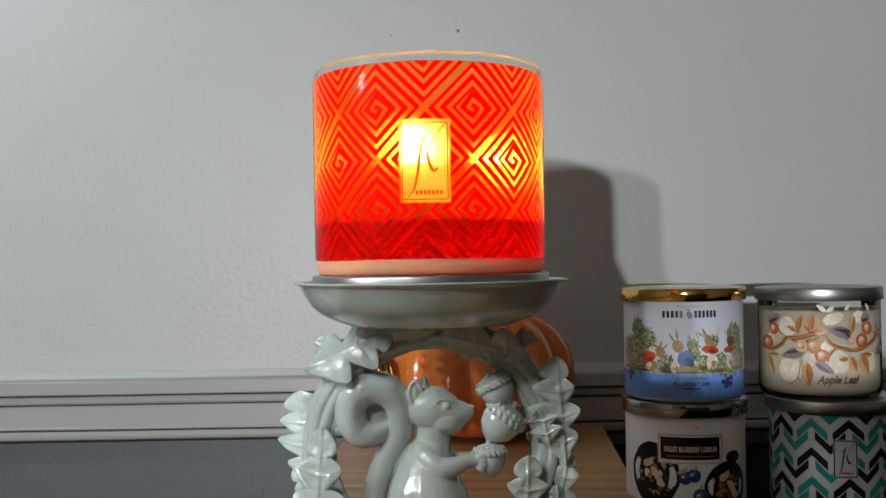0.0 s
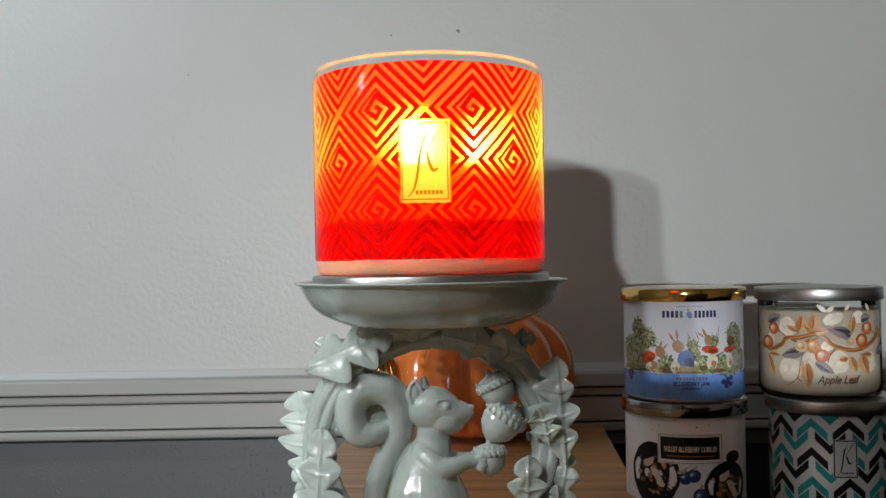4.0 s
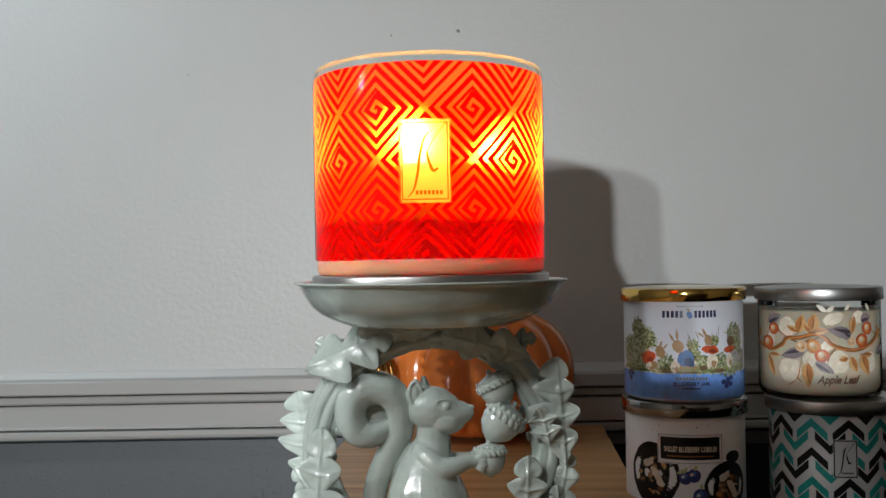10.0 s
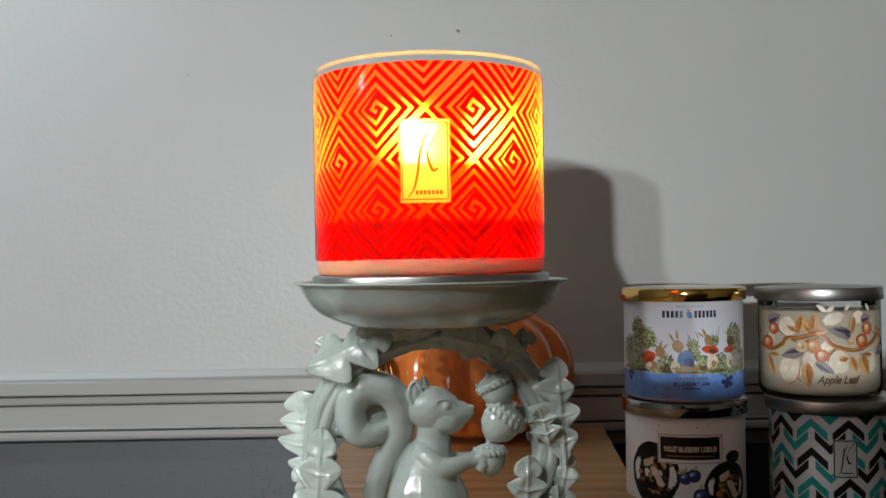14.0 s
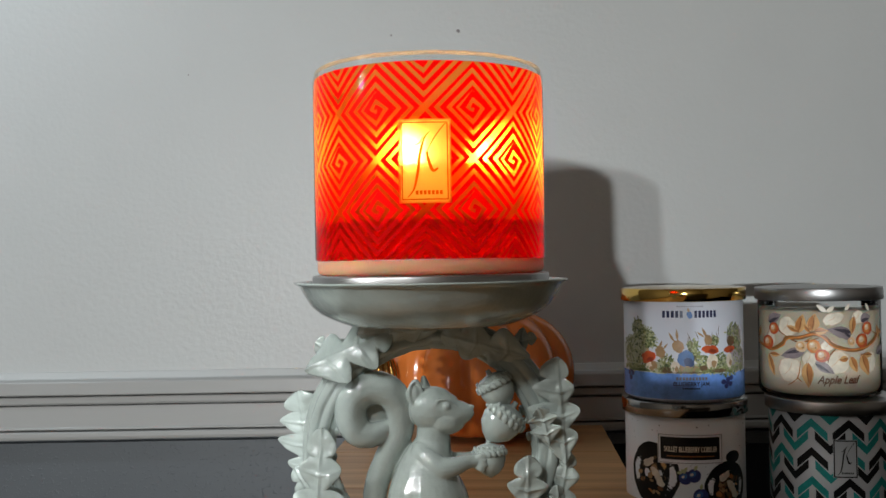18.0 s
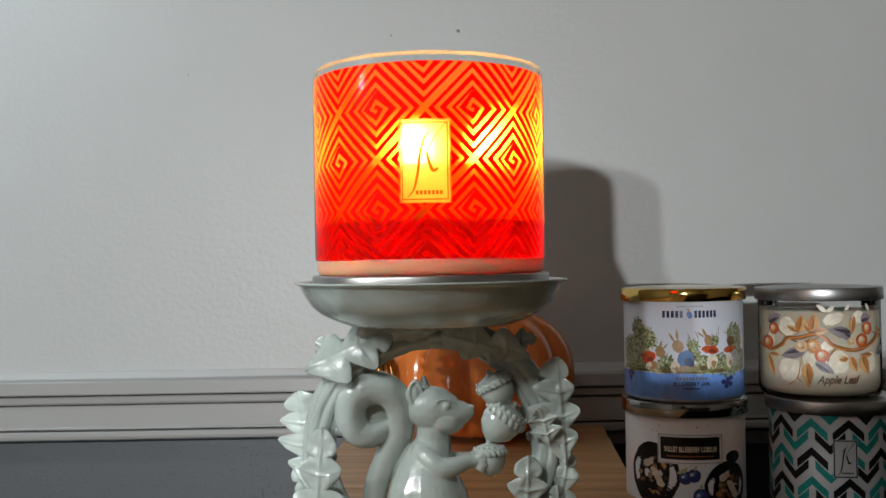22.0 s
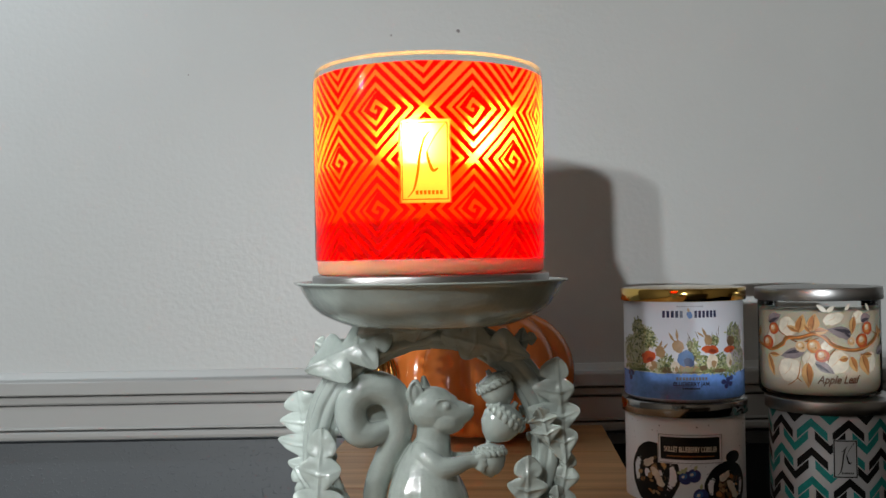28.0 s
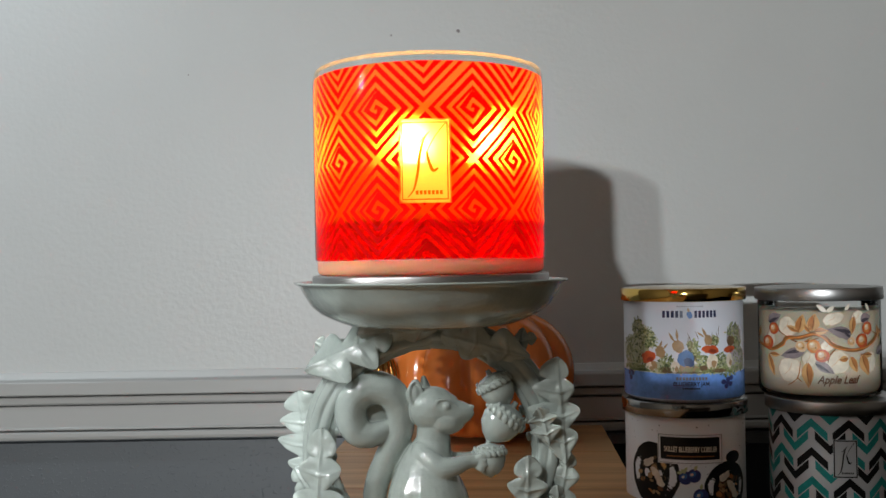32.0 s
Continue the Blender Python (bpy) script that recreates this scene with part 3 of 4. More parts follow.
def jar_lid(parent, mat, r, z0, z1, label, dome=0.0):
    """A metal lid with a rounded edge and a thin rolled lip; its top rises by dome to the middle."""
    b = 0.0009
    profile = [(0, z0 + 0.002), (r - 0.002, z0 + 0.002), (r - 0.002, z0), (r - 0.0004, z0), (r, z0 + 0.0005), (r, z1 - b), (r - b * 0.3, z1 - b * 0.3), (r - b, z1),
               (r * 0.93, z1), (r * 0.92, z1 - 0.0004 + dome * 0.15), (r * 0.8, z1 - 0.0004 + dome * 0.6), (r * 0.5, z1 - 0.0004 + dome * 0.92), (0, z1 - 0.0004 + dome)]
    return part("lid", lathe(bmesh.new(), profile, 128), mat, parent, label)


def coaster_lid():
    t = thing("metal_coaster", pose(HX, HY, H - 0.0190), "silver metal lid used as coaster under the candle", "coaster")
    jar_lid(t, STEEL, 0.0519, 0.0, 0.0125, "")


coaster_lid()
FLAMES = []


def burning_candle():
    t = thing("scented_candle", pose(HX, HY, BASE_Z), "burning two-wick candle in a red patterned glass jar", "candle")
    top, film0, film1 = 0.0882, 0.0066, 0.0841
    pool1, pool0 = 0.0440, 0.0226
    wall = [(0.0494, 0.0062), (0.0497, 0.010), (0.0497, top - 0.0012)]
    g = part("glass", lathe(bmesh.new(), wall, 160), SOOTY_GLASS, t, "clear glass wall")
    g.visible_shadow = False
    outer = [(0.0505, 0.0064), (0.0506, 0.012), (0.0506, top - 0.004), (0.0502, top - 0.0012)]
    part("glass", lathe(bmesh.new(), outer, 160), SHELL_GLASS, t, "clear outer glass wall over the print").visible_shadow = False
    rim = bmesh.new()
    tube(rim, [(0.0490 * math.cos(2 * math.pi * i / 128), 0.0490 * math.sin(2 * math.pi * i / 128), top - 0.0008) for i in range(128)], 0.0008, 10, closed=True)
    part("rim", rim, RIM, t, "rounded clear glass rim").visible_shadow = False
    base = [(0, 0.0), (0.0470, 0.0), (0.0490, 0.0007), (0.0496, 0.0022), (0.0496, 0.0062), (0, 0.0062)]
    part("jar_base", lathe(bmesh.new(), base, 128), JAR_BASE, t, "thick glowing glass base")
    # print: eight diamonds round; a diamond's column lies 1.1 degrees left of the front
    column, row = 22.5, 0.0199
    lattice = lambda a, z: ((a + 1.1) / column, (z - 0.0458) / row)
    window = (-12.0, 10.0, 0.0287, 0.0608)
    part("printed_wrap", ring_wall(bmesh.new(), JAR_R, film0, film1, lattice, window), FILM, t, "red printed wrap with a diamond spiral pattern")
    part("underprint", ring_wall(bmesh.new(), JAR_R - 0.00012, film0, film1, lattice, window), UNDERPRINT, t, "pale underprint on the glass")
    # wax: solid below, molten above
    part("wax", lathe(bmesh.new(), [(0, 0.0064), (0.0488, 0.0064), (0.0488, pool0), (0, pool0)], 96), WAX, t, "red wax")
    part("molten_wax", lathe(bmesh.new(), [(0.0487, pool0 + 0.0003), (0.0487, pool1), (0, pool1)], 96), LIQUID, t, "clear molten wax pool").visible_shadow = False
    for x, y in ((-0.0042, 0.0), (0.0182, 0.004)):
        w = tube(bmesh.new(), [(x, y, pool0), (x, y, pool1 + 0.002), (x + 0.0006, y, pool1 + 0.006)], [0.0012, 0.0011, 0.0008], 8)
        part("wick", w, WICK, t, "charred wick")
    return t, pool1


def flame(x, y, z, label):
    """Three glowing pieces, one inside the other: the upper ones slide and lean as the flame rises and sinks."""
    t = thing("flame", pose(x, y, z), label, "flame")
    pieces = []
    for name, r, low, h, mat in (("flame_foot", 0.0038, -0.0030, 0.0105, FLAME), ("flame_middle", 0.0034, 0.0, 0.0085, FLAME_MIDDLE), ("flame_tip", 0.0027, 0.0, 0.0095, FLAME_TIP)):
        prof = [(0, low)] + [(r * math.sin(math.pi * (k / 10) ** 0.75) ** 0.8 if 0 < k < 10 else 0, low + h * k / 10) for k in range(1, 11)]
        pieces.append(part(name, lathe(bmesh.new(), prof, 16), mat, t))
    FLAMES.append((t, pieces, (x, y, z)))


candle, POOL = burning_candle()
flame(HX - 0.0042, HY, BASE_Z + POOL + 0.0045, "small orange flame on the wick beside the label")
flame(HX + 0.0182, HY + 0.004, BASE_Z + POOL + 0.0045, "small flickering orange flame on a wick")


# ---- the stacked jars ----
def stacked_jar(name, x, y, lid_top, bottom, body_mat, lid_mat, label, lid_label, r=0.05, lid_r=0.0527, lid_h=0.0105, glass=False, dome=0.0):
    t = thing(name, pose(x, y, H + bottom, 0, 0, -math.degrees(math.atan2(x, y))), label, "candle", "stacked jar candles")
    top = lid_top - bottom
    body_top = top - lid_h + 0.001
    c = 0.0045
    if glass:
        wall = [(r - 0.010, 0.0), (r - c, 0.0006), (r - 0.001, 0.002), (r, 0.005), (r, body_top)]
        part("jar", lathe(bmesh.new(), wall, 128), GLASS, t, "clear glass jar").visible_shadow = False
    else:
        wall = [(0, 0.0006), (r - 0.010, 0.0006), (r - 0.0085, 0.0), (r - c, 0.0003), (r - 0.0018, 0.0016), (r - 0.0004, 0.0045), (r, 0.008), (r, body_top), (0, body_top)]
        part("jar", lathe(bmesh.new(), wall, 128), body_mat, t)
    jar_lid(t, lid_mat, lid_r, top - lid_h, top, lid_label, dome)
    return t


BLUE_JAR = stacked_jar("jar_candle", 0.2058, 0.821, -0.0281, -0.1214, JAR_WHITE, GOLD, "white jar candle with a garden print and gold lid", "polished gold lid", dome=0.0018)
COBBLER_JAR = stacked_jar("jar_candle", 0.2055, 0.821, -0.1214, -0.2147, JAR_CREAM, DARK_STEEL, "speckled white jar candle with a blueberry print", "dark steel lid", lid_h=0.0114)
LEAF_JAR = stacked_jar("jar_candle", 0.3245, 0.8255, -0.0298, -0.1217, GLASS, STEEL, "clear glass jar candle with cream wax and apple print", "brushed silver lid", lid_r=0.0522, glass=True, dome=0.0020)
CHEVRON_JAR = stacked_jar("jar_candle", 0.3294, 0.816, -0.1217, -0.2147, JAR_SHADED, STEEL, "white jar candle with black and teal zigzag print", "brushed silver lid", lid_r=0.0532)


# ---- pumpkins behind the holder ----
def pumpkin(name, x, y, z, rx, ry, h, ribs, mat, label):
    t = thing(name, pose(x, y, z), label, "pumpkin")
    bm = bmesh.new()
    n, m = ribs * 12, 40
    rings = []
    for j in range(m + 1):
        v = math.pi * j / m
        rr = math.sin(v) ** 0.75
        zz = h * 0.5 * (1 - math.cos(v)) - h * 0.10 * math.exp(-(rr / 0.35) ** 2) * (1 if j > m / 2 else -0.3)
        ring = []
        for i in range(n):
            a = 2 * math.pi * i / n
            rib = 0.86 + 0.14 * abs(math.sin(ribs * a / 2)) ** 0.55
            ring.append(bm.verts.new((rx * rr * rib * math.cos(a), ry * rr * rib * math.sin(a), max(0, zz))))
        rings.append(ring)
    for a, b in zip(rings, rings[1:]):
        for i in range(n):
            bm.faces.new((a[i], a[(i + 1) % n], b[(i + 1) % n], b[i]))
    bmesh.ops.remove_doubles(bm, verts=bm.verts, dist=0.0002)
    part("body", bm, mat, t)
    st = spline([(0, 0, h * 0.88), (0.002, 0, h * 0.97), (0.008, 0, h * 1.08)], 4)
    part("stem", tube(bmesh.new(), st, [0.009 - 0.0004 * i for i in range(len(st))], 10), mat, t)


pumpkin("pumpkin", 0.0385, 1.085, TABLE_Z, 0.110, 0.080, 0.150, 11, PUMPKIN, "shiny orange ceramic pumpkin on the wooden table")
pumpkin("pumpkin", -0.068, 1.03, TABLE_Z, 0.020, 0.020, 0.106, 14, GOLD_GLASS, "small gold mercury glass pumpkin beside the orange one")


# ---- prints on the jars: x is the way round the jar and v the height, in millimetres ----
def ink(name, colour, rough=0.35):
    return surface(name, colour, rough, vary=0.36, scale=160, coat=0.0, Specular_IOR_Level=0.3)


NAVY, BLACK_INK = ink("navy_ink", (0.02, 0.025, 0.07)), ink("black_ink", (0.005, 0.005, 0.006))
GREENS = [ink("leaf_green", (0.22, 0.25, 0.10)), ink("pale_green", (0.42, 0.44, 0.25)), ink("deep_green", (0.08, 0.11, 0.05))]
RUST, TAN, BROWN = ink("rust_ink", (0.50, 0.09, 0.03)), ink("tan_ink", (0.44, 0.18, 0.06)), ink("brown_ink", (0.15, 0.06, 0.025))
CREAM, SKY, BAND_BLUE = ink("cream_ink", (0.72, 0.64, 0.53)), ink("blue_ink", (0.06, 0.15, 0.36)), ink("band_blue", (0.15, 0.31, 0.75), 0.2)
BERRY, GREY_INK, TEAL = ink("berry_ink", (0.04, 0.05, 0.16)), ink("grey_ink", (0.16, 0.15, 0.16)), ink("teal_ink", (0.02, 0.27, 0.25))
ORANGE_INK, BLUSH, PETAL = ink("orange_ink", (0.60, 0.22, 0.06)), ink("blush_ink", (0.66, 0.48, 0.32)), ink("petal_ink", (0.74, 0.67, 0.55))
FAWN, BARK, MAUVE = ink("fawn_ink", (0.36, 0.23, 0.12)), ink("bark_ink", (0.13, 0.085, 0.045)), ink("mauve_wash", (0.36, 0.33, 0.36))
BROWN_RED, DEEP_BLUE, SLATE = ink("brown_red_ink", (0.26, 0.04, 0.02)), ink("deep_blue_ink", (0.025, 0.055, 0.16)), ink("slate_ink", (0.06, 0.05, 0.065))
WASH = ink("green_wash", (0.42, 0.43, 0.30))
HONEY, PLUM, VINE = ink("honey_ink", (0.62, 0.36, 0.15)), ink("plum_ink", (0.25, 0.205, 0.215)), ink("vine_ink", (0.26, 0.11, 0.035))


def wrapped(x, v, r):
    a = x * MM / 0.05
    return Vector((r * math.sin(a), -r * math.cos(a), v * MM))


def disc(bm, x, v, rx, ry, r, turn=0.0, n=14, wob=0.0, seed=0):
    c, s = math.cos(radians(turn)), math.sin(radians(turn))
    mid = bm.verts.new(wrapped(x, v, r))
    rings = []
    for f in (0.5, 1.0):
        ring = []
        for i in range(n):
            w = 2 * math.pi * i / n
            k = f * (1 + wob * noise.noise((3 * math.cos(w) + seed, 3 * math.sin(w), seed)))
            p, q = rx * k * math.cos(w), ry * k * math.sin(w)
            ring.append(bm.verts.new(wrapped(x + p * c - q * s, v + p * s + q * c, r)))
        rings.append(ring)
    for i in range(n):
        j = (i + 1) % n
        bm.faces.new((mid, rings[0][i], rings[0][j]))
        bm.faces.new((rings[0][i], rings[1][i], rings[1][j], rings[0][j]))
    return bm


def leaflet(bm, x, v, length, width, turn, r):
    """A pointed printed leaf from its stalk at (x, v)."""
    c, s = math.cos(radians(turn)), math.sin(radians(turn))
    left, right = [], []
    for i in range(7):
        t = i / 6
        w = width * 0.5 * math.sin(math.pi * t ** 0.8) + 0.05
        for side, row in ((1, left), (-1, right)):
            row.append(bm.verts.new(wrapped(x + length * t * c - side * w * s, v + length * t * s + side * w * c, r)))
    for i in range(6):
        bm.faces.new((left[i], right[i], right[i + 1], left[i + 1]))
    return bm


def band(bm, x0, x1, v0, v1, r):
    n = max(1, int(abs(x1 - x0) / 1.5))
    low = [bm.verts.new(wrapped(x0 + (x1 - x0) * i / n, v0, r)) for i in range(n + 1)]
    high = [bm.verts.new(wrapped(x0 + (x1 - x0) * i / n, v1, r)) for i in range(n + 1)]
    for i in range(n):
        bm.faces.new((low[i], low[i + 1], high[i + 1], high[i]))
    return bm


def border(bm, x0, x1, v0, v1, w, r):
    band(bm, x0, x1, v0, v0 + w, r), band(bm, x0, x1, v1 - w, v1, r)
    band(bm, x0, x0 + w, v0 + w, v1 - w, r), band(bm, x1 - w, x1, v0 + w, v1 - w, r)
    return bm


def stroke(bm, points, w0, w1, r, steps=8):
    """A brush stroke along a smooth line, swelling in the middle from w0 to w1."""
    pts = spline([(x, v, 0) for x, v in points], steps)
    rows = []
    for i, p in enumerate(pts):
        d = (pts[min(i + 1, len(pts) - 1)] - pts[max(i - 1, 0)]).normalized()
        w = 0.5 * (w0 + (w1 - w0) * math.sin(math.pi * i / (len(pts) - 1)))
        rows.append([bm.verts.new(wrapped(p.x - d.y * w, p.y + d.x * w, r)), bm.verts.new(wrapped(p.x + d.y * w, p.y - d.x * w, r))])
    for a, b in zip(rows, rows[1:]):
        bm.faces.new((a[0], a[1], b[1], b[0]))
    return bm


def word_bars(bm, x0, x1, v0, v1, n, r, fill=0.72):
    """A word that stays unread: a row of plain bars."""
    step = (x1 - x0) / n
    for i in range(n):
        band(bm, x0 + step * i, x0 + step * (i + fill), v0, v1, r)
    return bm


def lettering(words, x0, x1, v0, height, r, shear=0.0):
    """Words laid round the jar between x0 and x1, with capitals of that height."""
    data = bpy.data.curves.new("words", "FONT")
    data.body, data.size, data.shear, data.resolution_u, data.offset = words, height / 0.70, shear, 3, height * 0.035
    ob = new("words", data)
    bpy.context.view_layer.update()
    mesh = bpy.data.meshes.new_from_object(ob.evaluated_get(bpy.context.evaluated_depsgraph_get()))
    bpy.data.objects.remove(ob)
    bm = bmesh.new()
    bm.from_mesh(mesh)
    lo, hi = min(v.co.x for v in bm.verts), max(v.co.x for v in bm.verts)
    for v in bm.verts:
        v.co = wrapped(x0 + (v.co.x - lo) / (hi - lo) * (x1 - x0), v0 + v.co.y, r)
    return bm


def layer(k):
    return 0.05 + 0.00012 * k


def print_on(t, name, bm, mat, label=""):
    return part(name, bm, mat, t, label)


def foliage(t, spots, count, seed, size=(1.6, 3.2), k=2):
    """Printed leaves scattered over the given patches (x, v, half width, half height)."""
    rnd = random.Random(seed)
    sets = [bmesh.new() for _ in GREENS]
    for x, v, rx, ry in spots:
        for _ in range(count):
            a, d = rnd.uniform(0, 2 * math.pi), math.sqrt(rnd.random())
            leaflet(rnd.choice(sets), x + rx * d * math.cos(a), v + ry * d * math.sin(a), rnd.uniform(*size), rnd.uniform(0.8, 1.6), rnd.uniform(0, 360), layer(k + rnd.random()))
    for bm, mat in zip(sets, GREENS):
        tagged(print_on(t, "printed_foliage", bm, mat), kind="stuff")


def garden_print(t):
    print_on(t, "blue_band", band(bmesh.new(), -157, 157, 3.2, 24.4, layer(1)), BAND_BLUE, "cornflower blue band round the foot")
    foliage(t, [(-41.5, 60.8, 7, 8), (-31, 55.7, 7, 6), (-42, 47.5, 14, 7), (-28, 49.3, 8, 4.5), (-47, 36, 14, 8), (-57, 45.4, 8, 9), (-34.4, 31, 11, 5), (-13.4, 34.2, 6, 5), (-6.6, 29, 12, 3.7), (7.6, 47.3, 4, 3.7),
                (8.4, 40, 3.6, 4), (16.1, 34.3, 4.7, 5.5), (25.7, 51.4, 3.6, 3.2), (31.2, 33.7, 5.6, 6.4), (46.3, 58.2, 9, 6), (51.1, 48.6, 8, 7), (55.5, 34.2, 10, 10), (40.2, 26.2, 9.7, 4.6), (23.2, 27.2, 9.1, 2.7)], 95, 3, (1.4, 3.4))
    blades = bmesh.new()
    rnd = random.Random(21)
    for _ in range(240):
        leaflet(blades, rnd.uniform(-62, 62), rnd.uniform(24.2, 28), rnd.uniform(1.6, 4.4), rnd.uniform(0.4, 0.8), rnd.uniform(60, 120), layer(4.4 + 0.5 * rnd.random()))
    tagged(print_on(t, "printed_grass", blades, GREENS[0]), kind="stuff")
    for k, (x, v, rx, ry) in enumerate(((-41, 60, 8, 8), (-32, 54, 8, 7), (-44, 44, 15, 11), (-46, 33, 15, 9), (-18, 29, 14, 5), (5, 28, 26, 4), (30, 30, 18, 6), (48, 50, 10, 14), (52, 34, 12, 10))):
        print_on(t, "wash", disc(bmesh.new(), x, v, rx, ry, layer(1.5 + 0.05 * k), 0, 28, 0.5, k), WASH if k < 7 else MAUVE, "pale watercolour wash")
    shapes = ((-29.5, 37, 6.8, 5.1, 15, RUST), (-18.5, 41.8, 4.4, 5.1, 20, FAWN), (-27.5, 29, 4.9, 4.0, 0, CREAM), (-24, 31, 2.4, 3.4, 30, FAWN), (-4.0, 46.8, 4.6, 5.3, 25, FAWN), (2.0, 36.3, 6.7, 6.9, 25, SKY), (4.6, 33.4, 3.2, 4.8, 40, DEEP_BLUE),
              (2.8, 28.6, 9.6, 3.0, 0, FAWN), (-6.5, 29.5, 3.6, 4.6, 0, CREAM), (22.0, 43.8, 7.5, 3.5, -8, RUST), (20.4, 51.6, 3.4, 4.6, 10, FAWN), (23.3, 34.1, 4.8, 6.4, 0, CREAM), (40.7, 43.3, 6.5, 2.8, 8, RUST), (42.3, 50.1, 4.4, 4.2, 0, BARK),
              (40.4, 34.1, 3.8, 6.0, 0, CREAM), (-14.4, 27.2, 4.3, 2.6, 0, BARK), (15.9, 28.9, 3.3, 2.3, 0, BARK), (30, 26.5, 7, 1.6, 0, BARK), (-2, 25.4, 18, 0.9, 0, BARK), (-38, 26, 14, 1.1, 0, GREENS[2]))
    for k, (x, v, rx, ry, turn, mat) in enumerate(shapes):
        print_on(t, "printed_shape", disc(bmesh.new(), x, v, rx, ry, layer(4 + 0.05 * k), turn, 18, 0.28, x), mat)
        if mat is FAWN:
            continue
        print_on(t, "printed_shade", disc(bmesh.new(), x + 0.28 * rx, v - 0.3 * ry, rx * 0.5, ry * 0.45, layer(5.3 + 0.05 * k), turn, 12, 0.5, x + 1), {RUST: BROWN_RED, CREAM: FAWN, SKY: DEEP_BLUE}.get(mat, mat))
    for x, v, l, w, a in ((-7.1, 50.8, 8.2, 2.0, 120), (-4.3, 51.6, 9.2, 2.0, 95), (16.9, 54, 7.3, 1.5, 144), (18.8, 54, 8.6, 2.2, 116), (-18.9, 45.5, 6.2, 1.8, 69), (-16, 44, 6.2, 1.5, 51)):
        print_on(t, "printed_blade", leaflet(bmesh.new(), x, v, l, w, a, layer(6.5)), FAWN)
    twigs = bmesh.new()
    for k in range(26):
        x = rnd.choice((7.5, 25, 44, 50, -38)) + rnd.uniform(-5, 5)
        v = rnd.uniform(34, 56)
        stroke(twigs, [(x, v), (x + rnd.uniform(-1.5, 1.5), v + 3), (x + rnd.uniform(-3, 3), v + rnd.uniform(5, 8))], 0.15, 0.45, layer(3.9), 4)
    tagged(print_on(t, "printed_twigs", twigs, BARK), kind="stuff")
    print_on(t, "title_bars", word_bars(word_bars(bmesh.new(), -16.4, 1.4, 69.9, 75.5, 5, layer(2), 0.66), 9.4, 28.6, 69.9, 75.5, 6, layer(2), 0.66), NAVY, "row of navy bars")
    print_on(t, "printed_shape", disc(bmesh.new(), 5.4, 72.2, 2.2, 3.0, layer(2), 20, 14, 0.3), SKY)
    print_on(t, "printed_shape", disc(bmesh.new(), 4.6, 76.2, 1.0, 1.8, layer(2), 10, 12, 0.3), FAWN)
    print_on(t, "arched_bars", word_bars(bmesh.new(), -4.7, 17, 78.4, 79.6, 12, layer(2)), ink("faint_ink", (0.40, 0.40, 0.46)))
    print_on(t, "maker_bars", word_bars(bmesh.new(), -6.0, 19.6, 19.2, 21.6, 10, layer(3)), GREY_INK)
    print_on(t, "scent_name", lettering("BLUEBERRY JAM", -8.2, 20.5, 14.6, 3.1, layer(3)), NAVY, "navy lettering")
    print_on(t, "weight_bars", word_bars(bmesh.new(), -1.1, 13.3, 11.8, 13.0, 8, layer(3)), NAVY)
    for k, (x, v) in enumerate(((-54.2, 22.5), (-48.4, 22.5), (-51.3, 18.5), (-50, 25), (33.7, 17), (38.6, 19), (36.6, 13.6), (41.2, 15), (37.5, 16.2), (42, 20))):
        print_on(t, "berry", disc(bmesh.new(), x, v, 2.3, 2.1, layer(3 + 0.2 * k), 0, 12, 0.4, k), BERRY)


